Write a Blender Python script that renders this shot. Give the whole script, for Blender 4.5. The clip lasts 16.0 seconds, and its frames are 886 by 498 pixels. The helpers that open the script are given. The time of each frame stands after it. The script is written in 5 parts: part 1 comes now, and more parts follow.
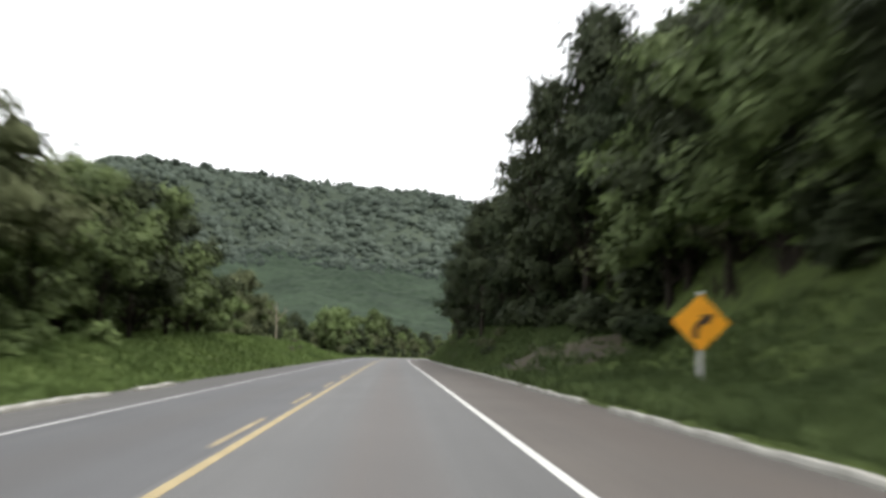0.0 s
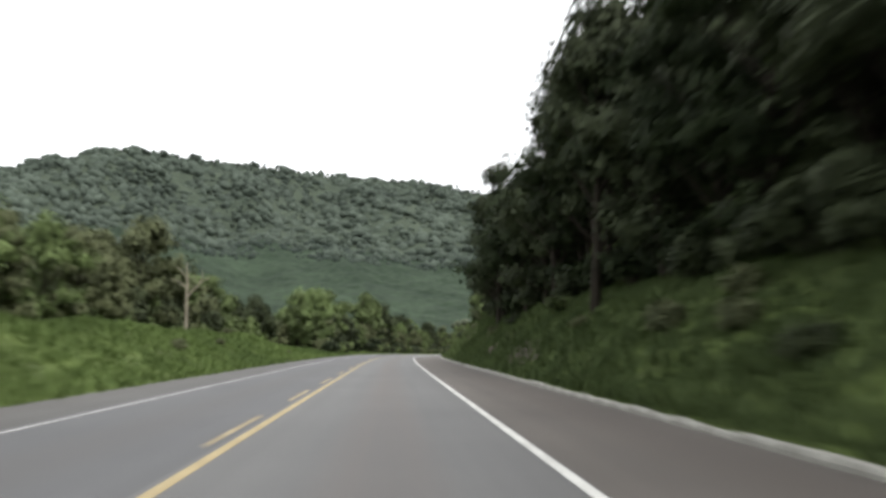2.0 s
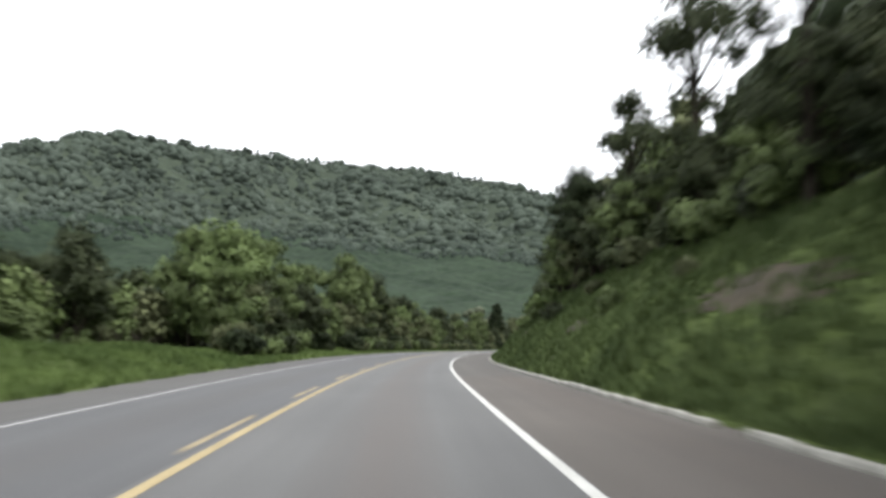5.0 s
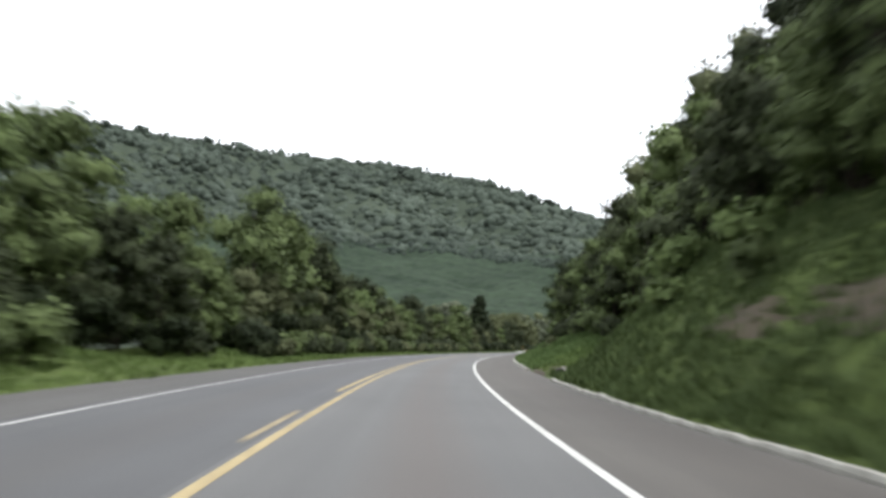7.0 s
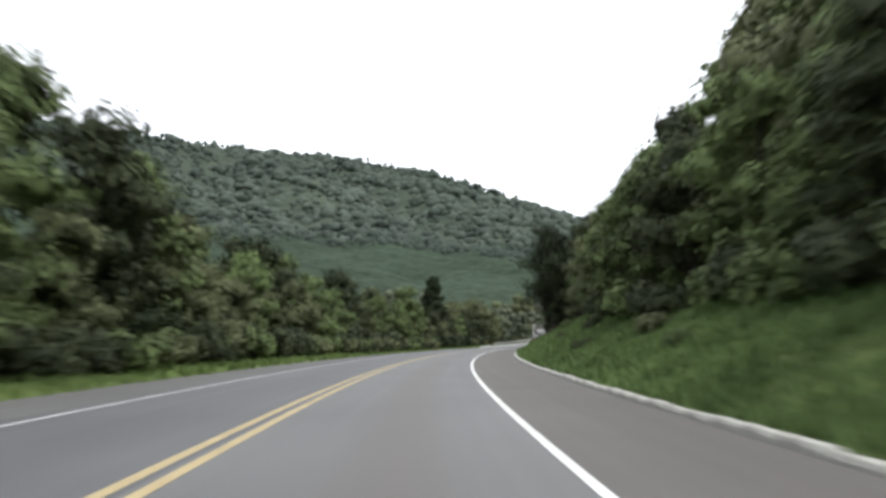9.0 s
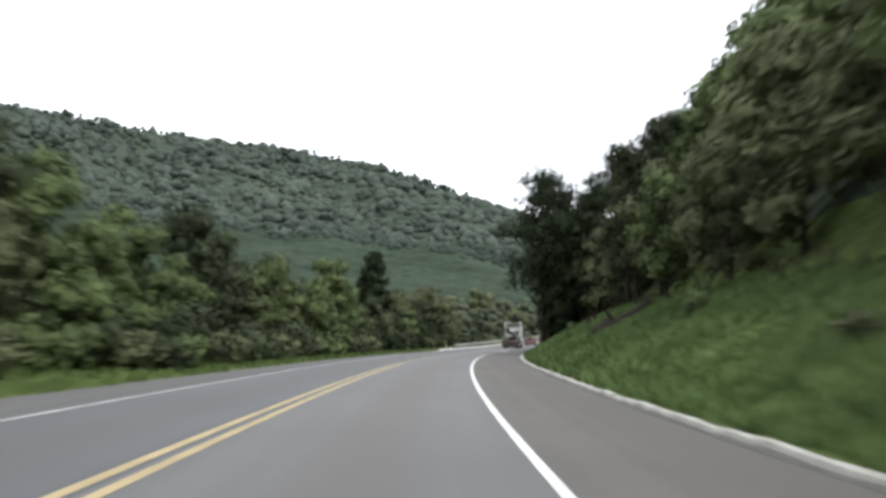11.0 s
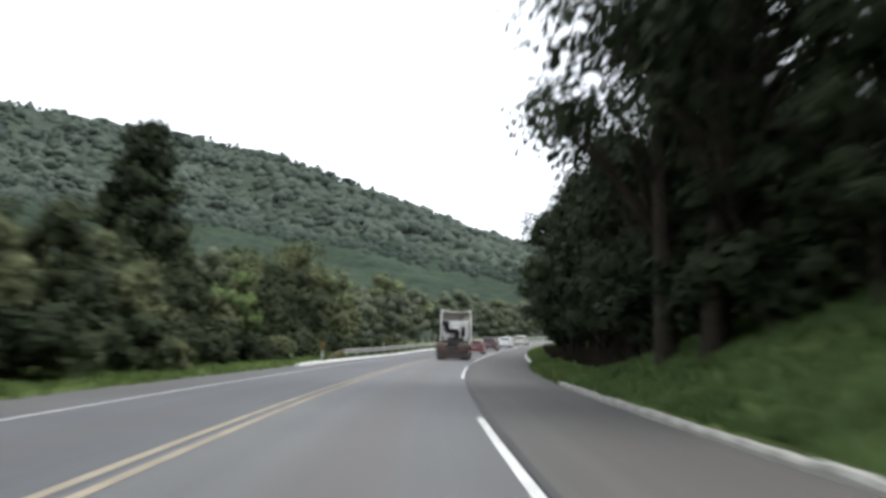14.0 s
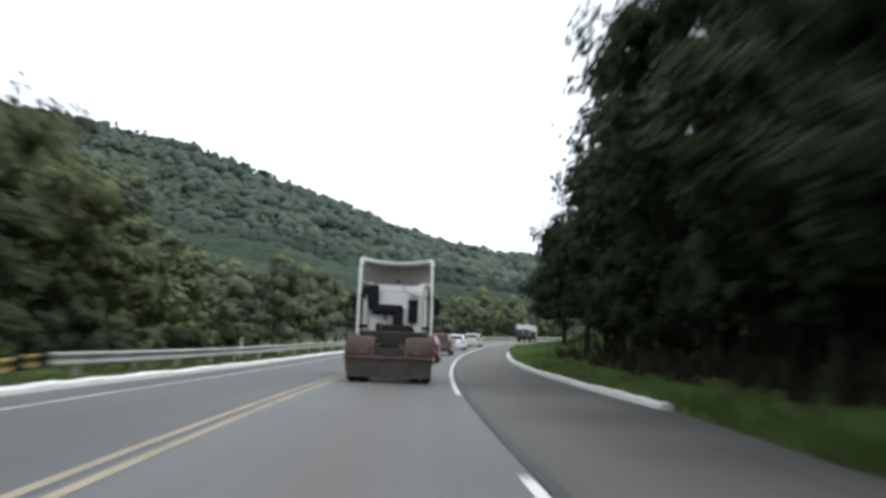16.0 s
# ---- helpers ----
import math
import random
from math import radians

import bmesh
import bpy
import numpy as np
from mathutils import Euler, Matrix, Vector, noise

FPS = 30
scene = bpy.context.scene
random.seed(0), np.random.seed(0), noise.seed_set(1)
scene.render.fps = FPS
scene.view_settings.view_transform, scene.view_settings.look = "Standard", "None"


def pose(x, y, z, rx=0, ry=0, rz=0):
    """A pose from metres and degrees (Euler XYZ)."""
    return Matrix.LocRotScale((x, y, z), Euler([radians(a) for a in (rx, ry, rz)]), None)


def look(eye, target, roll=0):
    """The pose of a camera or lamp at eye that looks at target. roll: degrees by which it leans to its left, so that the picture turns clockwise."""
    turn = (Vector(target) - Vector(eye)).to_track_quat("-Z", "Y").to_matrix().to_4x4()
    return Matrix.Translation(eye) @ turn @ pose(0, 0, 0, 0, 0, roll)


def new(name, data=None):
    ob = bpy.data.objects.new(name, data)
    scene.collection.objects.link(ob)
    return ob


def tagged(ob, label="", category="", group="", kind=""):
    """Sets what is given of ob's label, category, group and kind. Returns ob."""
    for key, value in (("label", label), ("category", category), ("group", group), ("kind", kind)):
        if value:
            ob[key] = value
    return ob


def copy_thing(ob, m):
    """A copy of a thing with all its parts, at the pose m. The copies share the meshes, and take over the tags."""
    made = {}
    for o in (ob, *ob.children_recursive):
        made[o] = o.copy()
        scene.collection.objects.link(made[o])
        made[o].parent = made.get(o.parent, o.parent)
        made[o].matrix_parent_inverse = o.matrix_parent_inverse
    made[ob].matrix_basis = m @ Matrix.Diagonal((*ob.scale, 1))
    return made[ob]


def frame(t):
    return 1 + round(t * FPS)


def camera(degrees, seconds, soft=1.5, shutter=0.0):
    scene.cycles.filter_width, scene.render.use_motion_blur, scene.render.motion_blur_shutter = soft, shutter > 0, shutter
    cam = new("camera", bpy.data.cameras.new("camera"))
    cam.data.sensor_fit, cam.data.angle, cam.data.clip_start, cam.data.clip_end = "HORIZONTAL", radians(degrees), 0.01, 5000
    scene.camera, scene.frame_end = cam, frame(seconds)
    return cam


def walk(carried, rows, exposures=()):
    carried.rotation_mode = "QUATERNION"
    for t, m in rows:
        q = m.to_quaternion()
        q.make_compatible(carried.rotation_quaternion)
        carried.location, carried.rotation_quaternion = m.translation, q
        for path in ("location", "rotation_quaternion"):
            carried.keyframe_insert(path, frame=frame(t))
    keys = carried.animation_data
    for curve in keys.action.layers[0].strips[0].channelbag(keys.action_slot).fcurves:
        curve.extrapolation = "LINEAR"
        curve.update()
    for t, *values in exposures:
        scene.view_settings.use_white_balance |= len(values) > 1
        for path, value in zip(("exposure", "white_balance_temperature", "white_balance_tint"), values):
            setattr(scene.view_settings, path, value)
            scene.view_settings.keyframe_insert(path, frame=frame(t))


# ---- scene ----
cam = camera(55.58, 16.0, soft=3.3, shutter=0.9)
walk(cam, [
    (0, pose(1.880, 0.000, 1.177, 96.922, -0.980, -3.319)),
    (0.5, pose(1.861, 10.254, 1.174, 96.672, -0.621, -3.300)),
    (1, pose(1.845, 20.507, 1.171, 96.634, -0.769, -3.375)),
    (1.5, pose(1.843, 30.761, 1.169, 96.761, -0.916, -3.486)),
    (2, pose(1.877, 41.014, 1.163, 96.510, -0.192, -3.480)),
    (2.5, pose(1.918, 51.267, 1.151, 96.509, -0.634, -3.427)),
    (3, pose(1.909, 61.516, 1.135, 96.582, -0.589, -3.316)),
    (3.5, pose(1.876, 71.759, 1.122, 96.460, -0.703, -3.398)),
    (4, pose(1.916, 81.992, 1.108, 96.387, -0.597, -3.382)),
    (4.5, pose(2.026, 92.221, 1.094, 96.233, -0.334, -3.390)),
    (5, pose(2.193, 102.442, 1.081, 96.060, -0.046, -3.535)),
    (5.5, pose(2.407, 112.655, 1.065, 95.927, 0.135, -3.879)),
    (6, pose(2.657, 122.862, 1.024, 95.896, 0.076, -4.482)),
    (6.5, pose(2.920, 133.063, 0.946, 95.894, 0.040, -4.760)),
    (7, pose(3.295, 143.250, 0.864, 96.058, -0.815, -5.934)),
    (7.5, pose(3.997, 153.412, 0.780, 96.059, -1.138, -7.360)),
    (8, pose(4.951, 163.547, 0.698, 96.006, -0.257, -8.384)),
    (8.5, pose(6.226, 173.638, 0.621, 95.894, 0.539, -9.064)),
    (9, pose(7.610, 183.705, 0.546, 95.730, 0.656, -9.699)),
    (9.5, pose(9.116, 193.740, 0.471, 95.685, 0.694, -10.567)),
    (10, pose(10.802, 203.744, 0.383, 95.680, 0.447, -11.480)),
    (10.5, pose(12.662, 213.715, 0.283, 95.701, 0.059, -12.426)),
    (11, pose(14.687, 223.652, 0.180, 95.732, -0.327, -13.404)),
    (11.5, pose(16.869, 233.554, 0.079, 95.761, -0.565, -14.411)),
    (12, pose(19.242, 243.408, -0.012, 95.675, -0.623, -15.256)),
    (12.5, pose(21.794, 253.217, -0.092, 95.853, -1.031, -16.374)),
    (13, pose(24.490, 262.987, -0.170, 95.754, -0.882, -17.303)),
    (13.5, pose(27.377, 272.703, -0.251, 95.846, -1.118, -18.399)),
    (14, pose(30.384, 282.382, -0.351, 96.080, -1.610, -20.123)),
    (14.5, pose(33.482, 292.034, -0.467, 96.327, -2.254, -21.685)),
    (15, pose(36.842, 301.598, -0.584, 96.243, -2.879, -22.954)),
    (15.5, pose(40.481, 311.058, -0.690, 96.301, -2.536, -24.218)),
    (16, pose(44.250, 320.464, -0.771, 96.397, -2.129, -25.706)),
], exposures=[(0, 0.33, 6500, 11), (3, 0.33, 6450, 11), (6, 0.34, 6330, 11), (9, 0.28, 6230, 11), (13, 0.27, 6170, 11), (14.5, 0.24, 6100, 11), (15.5, 0.18, 6050, 11), (16, 0.05, 6000, 9)])

# ---- light ----
world = bpy.data.worlds.new("overcast_sky")
scene.world = world
world.use_nodes = True
wn = world.node_tree.nodes
wl = world.node_tree.links
sky_tex = wn.new("ShaderNodeTexSky")
sky_tex.sky_type = 'NISHITA'
sky_tex.sun_disc = False
sky_tex.sun_elevation = radians(65)
sky_tex.sun_rotation = radians(118)
sky_tex.dust_density = 4.0
sky_sat = wn.new("ShaderNodeHueSaturation")
sky_sat.inputs["Saturation"].default_value = 0.12
sky_mix = wn.new("ShaderNodeMix")
sky_mix.data_type = 'RGBA'
sky_mix.inputs[0].default_value = 0.75
sky_mix.inputs[7].default_value = (12.5, 12.8, 13.0, 1)
wl.new(sky_tex.outputs[0], sky_sat.inputs["Color"])
wl.new(sky_sat.outputs[0], sky_mix.inputs[6])
wl.new(sky_mix.outputs[2], wn["Background"].inputs[0])
wn["Background"].inputs[1].default_value = 0.125
sun = new("sun", bpy.data.lights.new("sun", 'SUN'))
sun.data.energy = 2.6
sun.data.angle = radians(30)
sun.data.color = (1.0, 0.97, 0.92)
sun.matrix_world = look((95, 60, 235), (0, 120, 0))

# ---- road line in plan ----
KNOT = 40.0
CURVE = [0.13, 0.03, -0.04, 0.15, 1.31, 1.65, 1.79, 1.82, 1.78, 1.98, 2.01, 2.18, 2.33, 2.43, 2.46, 2.47, 2.46, 2.45]
LEVEL = [0, 0, 0, -0.05, -0.10, -0.38, -0.68, -1.10, -1.45, -1.89, -1.98, -1.47, -0.65, 0.05, 0.75, 1.45, 2.15, 2.85]
KN = np.arange(len(CURVE)) * KNOT - 40.0
SG = np.arange(-80.0, 641.0, 2.0)
kap = np.interp(SG, KN, np.array(CURVE) * 1e-3)
HEAD = np.concatenate([[0], np.cumsum(kap[1:] + kap[:-1])])
i0 = int(np.searchsorted(SG, 0.0))
HEAD = HEAD - HEAD[i0]
mid = (HEAD[1:] + HEAD[:-1]) / 2
RX = np.concatenate([[0], np.cumsum(np.sin(mid) * 2)])
RY = np.concatenate([[0], np.cumsum(np.cos(mid) * 2)])
RX, RY = RX - RX[i0], RY - RY[i0]
ZK = np.interp(SG, KN, LEVEL)
RZ = np.convolve(np.pad(ZK, 5, mode='edge'), np.ones(11) / 11, mode='valid')
RZ = RZ - RZ[i0]


def road_xy(s, o):
    """Plan place of a point s metres along the road and o metres to the right of its yellow line."""
    a = np.interp(s, SG, HEAD)
    return np.interp(s, SG, RX) + o * np.cos(a), np.interp(s, SG, RY) - o * np.sin(a)


def road_z(s, o=0.0):
    """Height of the road, which leans to the inside in the bend."""
    return np.interp(s, SG, RZ) + np.interp(s, [0, 60, 120, 160, 200, 240, 280, 310, 340, 400], [0.0102, 0.0026, -0.0001, -0.0302, -0.0199, -0.0117, 0.0046, -0.0009, 0.0011, 0.0039]) * np.clip(o, -14, 14)


def smooth(a, b, v):
    u = np.clip((v - a) / (b - a), 0, 1)
    return u * u * (3 - 2 * u)


def lump(x, y, scale, seed=0.0):
    """Cheap smooth unevenness between -1 and 1."""
    x, y = np.asarray(x, float) / scale + seed, np.asarray(y, float) / scale - seed * 1.7
    return (np.sin(x * 2.1 + 1.3 * np.sin(y * 1.7)) + np.sin(y * 2.7 + 1.1 * np.sin(x * 1.9 + 2)) + np.sin((x + y) * 3.7)) / 3


KERB = 6.18
LEFT_EDGE = -5.25


def left_at(s):
    """Offset of the left edge of the asphalt, which narrows in the bend."""
    return np.interp(s, [225, 262], [LEFT_EDGE, LEFT_EDGE + 0.3])


def kerb_at(s):
    """Offset of the right kerb line, which swings out past the end of the second kerb."""
    return KERB + np.interp(s, [270, 280, 302, 312, 318, 334, 344, 356, 375, 400], [0, 0.1, 0.5, 0.66, 0.72, 0.8, 1.35, 1.2, 0.6, 0.5])


def bank_z(s, o):
    """Height of the ground over the road's level."""
    s, o = np.asarray(s, float), np.asarray(o, float)
    o = np.where(o > 0, o - (kerb_at(s) - KERB), o - (left_at(s) - LEFT_EDGE))
    # grassy mound beyond the left edge
    hb = np.interp(s, [-60, 0, 25, 40, 60, 110, 135, 160, 640], [0.4, 0.5, 0.8, 1.4, 1.9, 1.7, 0.5, 0.25, 0.2])
    left = hb * smooth(-5.4, -10.5, o) + 0.05 * smooth(LEFT_EDGE, -5.5, o) + 0.05 * np.clip(-o - 16, 0, 30)
    # cut slope on the right
    g1 = np.interp(s, [-60, 0, 26, 33, 40, 60, 78, 90, 110, 130, 173, 178.5, 184, 192, 230, 298, 312, 319, 640], [.12, .12, .13, .42, .55, .72, .88, .82, .8, .92, 0.95, .15, .15, .42, .48, .5, .46, .1, .1])
    e1 = np.interp(s, [-60, 20, 34, 100, 130, 168, 180, 230, 300, 318, 640], [8.9, 8.9, 10, 10, 11.5, 11.5, 12, 12.5, 13, 9.5, 9.5])
    g2 = np.interp(s, [-60, 0, 116, 128, 164, 178, 300, 318, 640], [1.05, 1.05, 1.05, 0.35, 0.4, 1.05, 1.0, 0.35, 0.35])
    w = np.clip(o - KERB - 0.25, 0, None)
    near = np.minimum(w, e1 - KERB - 0.25)
    far = np.clip(o - e1, 0, 45)
    right = 0.10 * smooth(KERB + 0.1, KERB + 0.35, o) + g1 * near * smooth(0, 1.2, near) + g2 * far * smooth(0, 5, far) ** 0.5
    rough = 0.10 * lump(s, o, 3.1) + 0.22 * lump(s, o, 9.0, 3.0)
    fade = smooth(KERB + 0.3, KERB + 3, o) + smooth(LEFT_EDGE - .3, LEFT_EDGE - 4, o)
    edge = smooth(KERB + 0.05, KERB + 0.3, o) + smooth(LEFT_EDGE + 0.05, LEFT_EDGE - 0.3, o)
    return np.where(o > 0, right, left) + rough * fade - 0.25 * (1 - np.clip(edge, 0, 1))


def ground_z(s, o):
    return road_z(s, o) + bank_z(s, o)


def place(s, o, dz=0.0, turn=0.0, lean=0.0, scale=1.0):
    """Pose standing on the ground at (s, o), turned from the road's direction."""
    x, y = road_xy(s, o)
    a = -math.degrees(float(np.interp(s, SG, HEAD)))
    m = pose(float(x), float(y), float(ground_z(s, o)) + dz, lean, 0, a + turn)
    return m @ Matrix.Diagonal((scale, scale, scale, 1)) if scale != 1.0 else m


# ---- materials ----
def material(name, color, rough=0.8, metal=0.0, vary=0.15, grain=8.0, bump=0.2, spots=None, island=0.0, coat=0.0, trans=0.0, spec=0.5):
    """A surface with two scales of colour variation and a fine relief."""
    m = bpy.data.materials.new(name)
    m.use_nodes = True
    nt = m.node_tree
    n, l = nt.nodes, nt.links
    p = n["Principled BSDF"]
    p.inputs["Roughness"].default_value = rough
    p.inputs["Metallic"].default_value = metal
    p.inputs["Coat Weight"].default_value = coat
    p.inputs["Specular IOR Level"].default_value = spec
    co = n.new("ShaderNodeTexCoord")
    big = n.new("ShaderNodeTexNoise")
    big.inputs["Scale"].default_value = grain * 0.12
    big.inputs["Detail"].default_value = 4
    fine = n.new("ShaderNodeTexNoise")
    fine.inputs["Scale"].default_value = grain
    fine.inputs["Detail"].default_value = 6
    l.new(co.outputs["Object"], big.inputs["Vector"])
    l.new(co.outputs["Object"], fine.inputs["Vector"])
    add = n.new("ShaderNodeMath")
    add.operation = 'ADD'
    l.new(big.outputs["Fac"], add.inputs[0])
    l.new(fine.outputs["Fac"], add.inputs[1])
    last = add.outputs[0]
    if island:
        geo = n.new("ShaderNodeNewGeometry")
        info = n.new("ShaderNodeObjectInfo")
        ma = n.new("ShaderNodeMath")
        ma.operation = 'MULTIPLY_ADD'
        ma.inputs[1].default_value = island
        l.new(geo.outputs["Random Per Island"], ma.inputs[0])
        l.new(last, ma.inputs[2])
        mb = n.new("ShaderNodeMath")
        mb.operation = 'MULTIPLY_ADD'
        mb.inputs[1].default_value = island * 1.3
        l.new(info.outputs["Random"], mb.inputs[0])
        l.new(ma.outputs[0], mb.inputs[2])
        last = mb.outputs[0]
    ramp = n.new("ShaderNodeMapRange")
    ramp.inputs[1].default_value = 0.7
    ramp.inputs[2].default_value = 1.3 + island * 2.3
    l.new(last, ramp.inputs[0])
    mix = n.new("ShaderNodeMix")
    mix.data_type = 'RGBA'
    c = Vector(color)
    d = Vector(spots) if spots else c * (1 + vary)
    e = c * (1 - vary)
    mix.inputs[6].default_value = (*e, 1)
    mix.inputs[7].default_value = (*d, 1)
    l.new(ramp.outputs[0], mix.inputs[0])
    l.new(mix.outputs[2], p.inputs["Base Color"])
    if bump:
        b = n.new("ShaderNodeBump")
        b.inputs["Strength"].default_value = bump
        b.inputs["Distance"].default_value = 0.02
        l.new(fine.outputs["Fac"], b.inputs["Height"])
        l.new(b.outputs[0], p.inputs["Normal"])
    if trans:
        tr = n.new("ShaderNodeBsdfTranslucent")
        ms = n.new("ShaderNodeMixShader")
        ms.inputs[0].default_value = trans
        l.new(mix.outputs[2], tr.inputs["Color"])
        l.new(p.outputs[0], ms.inputs[1])
        l.new(tr.outputs[0], ms.inputs[2])
        l.new(ms.outputs[0], n["Material Output"].inputs[0])
    return m


def asphalt(name, color, stain, rough=0.75):
    """Worn asphalt: stone grain, long streaks along the lane, oil stain in the lane's middle, patches."""
    m = bpy.data.materials.new(name)
    m.use_nodes = True
    n, l = m.node_tree.nodes, m.node_tree.links
    p = n["Principled BSDF"]
    uv = n.new("ShaderNodeUVMap")
    uv.uv_map = "along"
    sep = n.new("ShaderNodeSeparateXYZ")
    l.new(uv.outputs[0], sep.inputs[0])
    stretch = n.new("ShaderNodeMapping")
    stretch.inputs["Scale"].default_value = (2.2, 0.05, 1)
    l.new(uv.outputs[0], stretch.inputs[0])
    streak = n.new("ShaderNodeTexNoise")
    streak.inputs["Scale"].default_value = 1.0
    streak.inputs["Detail"].default_value = 5
    l.new(stretch.outputs[0], streak.inputs["Vector"])
    patch = n.new("ShaderNodeTexNoise")
    patch.inputs["Scale"].default_value = 0.22
    patch.inputs["Detail"].default_value = 4
    l.new(uv.outputs[0], patch.inputs["Vector"])
    grit = n.new("ShaderNodeTexNoise")
    grit.inputs["Scale"].default_value = 45
    grit.inputs["Detail"].default_value = 3
    l.new(uv.outputs[0], grit.inputs["Vector"])
    # stain along the middle of each lane, from dripping oil and dust
    wave = n.new("ShaderNodeMath")
    wave.operation = 'MULTIPLY_ADD'
    wave.inputs[1].default_value = 2 * math.pi / 3.45
    wave.inputs[2].default_value = math.pi - 1.78 * 2 * math.pi / 3.45 + math.pi
    l.new(sep.outputs[0], wave.inputs[0])
    cosn = n.new("ShaderNodeMath")
    cosn.operation = 'COSINE'
    l.new(wave.outputs[0], cosn.inputs[0])
    lane = n.new("ShaderNodeMapRange")
    lane.inputs[1].default_value = 0.25
    lane.inputs[2].default_value = 1.0
    l.new(cosn.outputs[0], lane.inputs[0])
    fac = n.new("ShaderNodeMath")
    fac.operation = 'MULTIPLY'
    l.new(lane.outputs[0], fac.inputs[0])
    l.new(streak.outputs["Fac"], fac.inputs[1])
    base = n.new("ShaderNodeMix")
    base.data_type = 'RGBA'
    c = Vector(color)
    base.inputs[6].default_value = (*(c * 0.8), 1)
    base.inputs[7].default_value = (*(c * 1.22), 1)
    sm = n.new("ShaderNodeMath")
    sm.operation = 'ADD'
    l.new(streak.outputs["Fac"], sm.inputs[0])
    l.new(patch.outputs["Fac"], sm.inputs[1])
    rng = n.new("ShaderNodeMapRange")
    rng.inputs[1].default_value = 0.6
    rng.inputs[2].default_value = 1.4
    l.new(sm.outputs[0], rng.inputs[0])
    l.new(rng.outputs[0], base.inputs[0])
    dirt = n.new("ShaderNodeMix")
    dirt.data_type = 'RGBA'
    dirt.inputs[7].default_value = (*stain, 1)
    l.new(fac.outputs[0], dirt.inputs[0])
    l.new(base.outputs[2], dirt.inputs[6])
    g = n.new("ShaderNodeMix")
    g.data_type = 'RGBA'
    g.blend_type = 'OVERLAY'
    g.inputs[0].default_value = 0.35
    l.new(dirt.outputs[2], g.inputs[6])
    l.new(grit.outputs["Fac"], g.inputs[7])
    l.new(g.outputs[2], p.inputs["Base Color"])
    p.inputs["Roughness"].default_value = rough
    b = n.new("ShaderNodeBump")
    b.inputs["Strength"].default_value = 0.35
    b.inputs["Distance"].default_value = 0.006
    l.new(grit.outputs["Fac"], b.inputs["Height"])
    l.new(b.outputs[0], p.inputs["Normal"])
    return m


M_LANE = asphalt("lane_asphalt", (0.08, 0.08, 0.078), (0.072, 0.058, 0.049), 0.64)
M_LANE_LEFT = asphalt("oncoming_lane_asphalt", (0.061, 0.062, 0.064), (0.055, 0.052, 0.049), 0.68)
M_SHOULDER = asphalt("shoulder_asphalt", (0.08, 0.07, 0.061), (0.076, 0.063, 0.053), 0.8)
M_SHOULDER_MID = asphalt("mid_shoulder_asphalt", (0.075, 0.069, 0.062), (0.071, 0.063, 0.056), 0.8)
M_SHOULDER_NEW = asphalt("new_shoulder_asphalt", (0.068, 0.064, 0.057), (0.064, 0.058, 0.05), 0.78)
M_VERGE = asphalt("grey_gravelly_edge", (0.072, 0.07, 0.067), (0.07, 0.066, 0.06), 0.85)
M_SEAM = material("dark_tar_seam", (0.03, 0.029, 0.028), 0.7, vary=0.35, grain=9)
M_YELLOW_DASH = material("worn_yellow_dash_paint", (0.27, 0.22, 0.13), 0.8, vary=0.4, grain=10)
M_YELLOW_FADED = material("faded_yellow_paint", (0.235, 0.2, 0.14), 0.8, vary=0.35, grain=14)
M_WHITE_WORN = material("worn_white_paint", (0.44, 0.44, 0.43), 0.75, vary=0.3, grain=14, spots=(0.6, 0.6, 0.58))
M_WHITE = material("white_road_paint", (0.52, 0.52, 0.49), 0.7, vary=0.3, grain=14, spots=(0.64, 0.64, 0.61))
M_YELLOW = material("yellow_road_paint", (0.31, 0.245, 0.125), 0.75, vary=0.3, grain=14)
M_KERB_WHITE = material("fresh_whitewash", (0.60, 0.60, 0.57), 0.8, vary=0.2, grain=6, bump=0.4, spots=(0.72, 0.72, 0.69))
M_KERB = material("whitewashed_concrete", (0.3, 0.29, 0.25), 0.85, vary=0.6, grain=4, bump=0.5, spots=(0.52, 0.51, 0.46))
M_GROUND = material("short_grass_and_soil", (0.056, 0.076, 0.024), 0.95, vary=0.45, grain=2.2, bump=0.8, spots=(0.1, 0.138, 0.038), spec=0.15)
M_FARLAND = material("forest_floor", (0.036, 0.05, 0.036), 0.95, vary=0.3, grain=0.08, bump=0.0, spots=(0.06, 0.075, 0.052), spec=0.1)
M_SOIL = material("red_brown_earth", (0.05, 0.04, 0.022), 0.95, vary=0.5, grain=1.6, bump=0.7, spots=(0.082, 0.065, 0.037))


# ---- mesh helpers ----
def mesh_object(name, verts, faces, mat, parent=None, shade=False, uvs=None):
    me = bpy.data.meshes.new(name)
    me.from_pydata([tuple(v) for v in verts], [], [tuple(f) for f in faces])
    if uvs is not None:
        layer = me.uv_layers.new(name="along")
        idx = np.empty(len(me.loops), dtype=np.int32)
        me.loops.foreach_get("vertex_index", idx)
        layer.data.foreach_set("uv", np.asarray(uvs, dtype=np.float32)[idx].ravel())
    me.materials.append(mat)
    if shade:
        me.polygons.foreach_set("use_smooth", [True] * len(me.polygons))
    ob = new(name, me)
    if parent:
        ob.parent = parent
    return ob


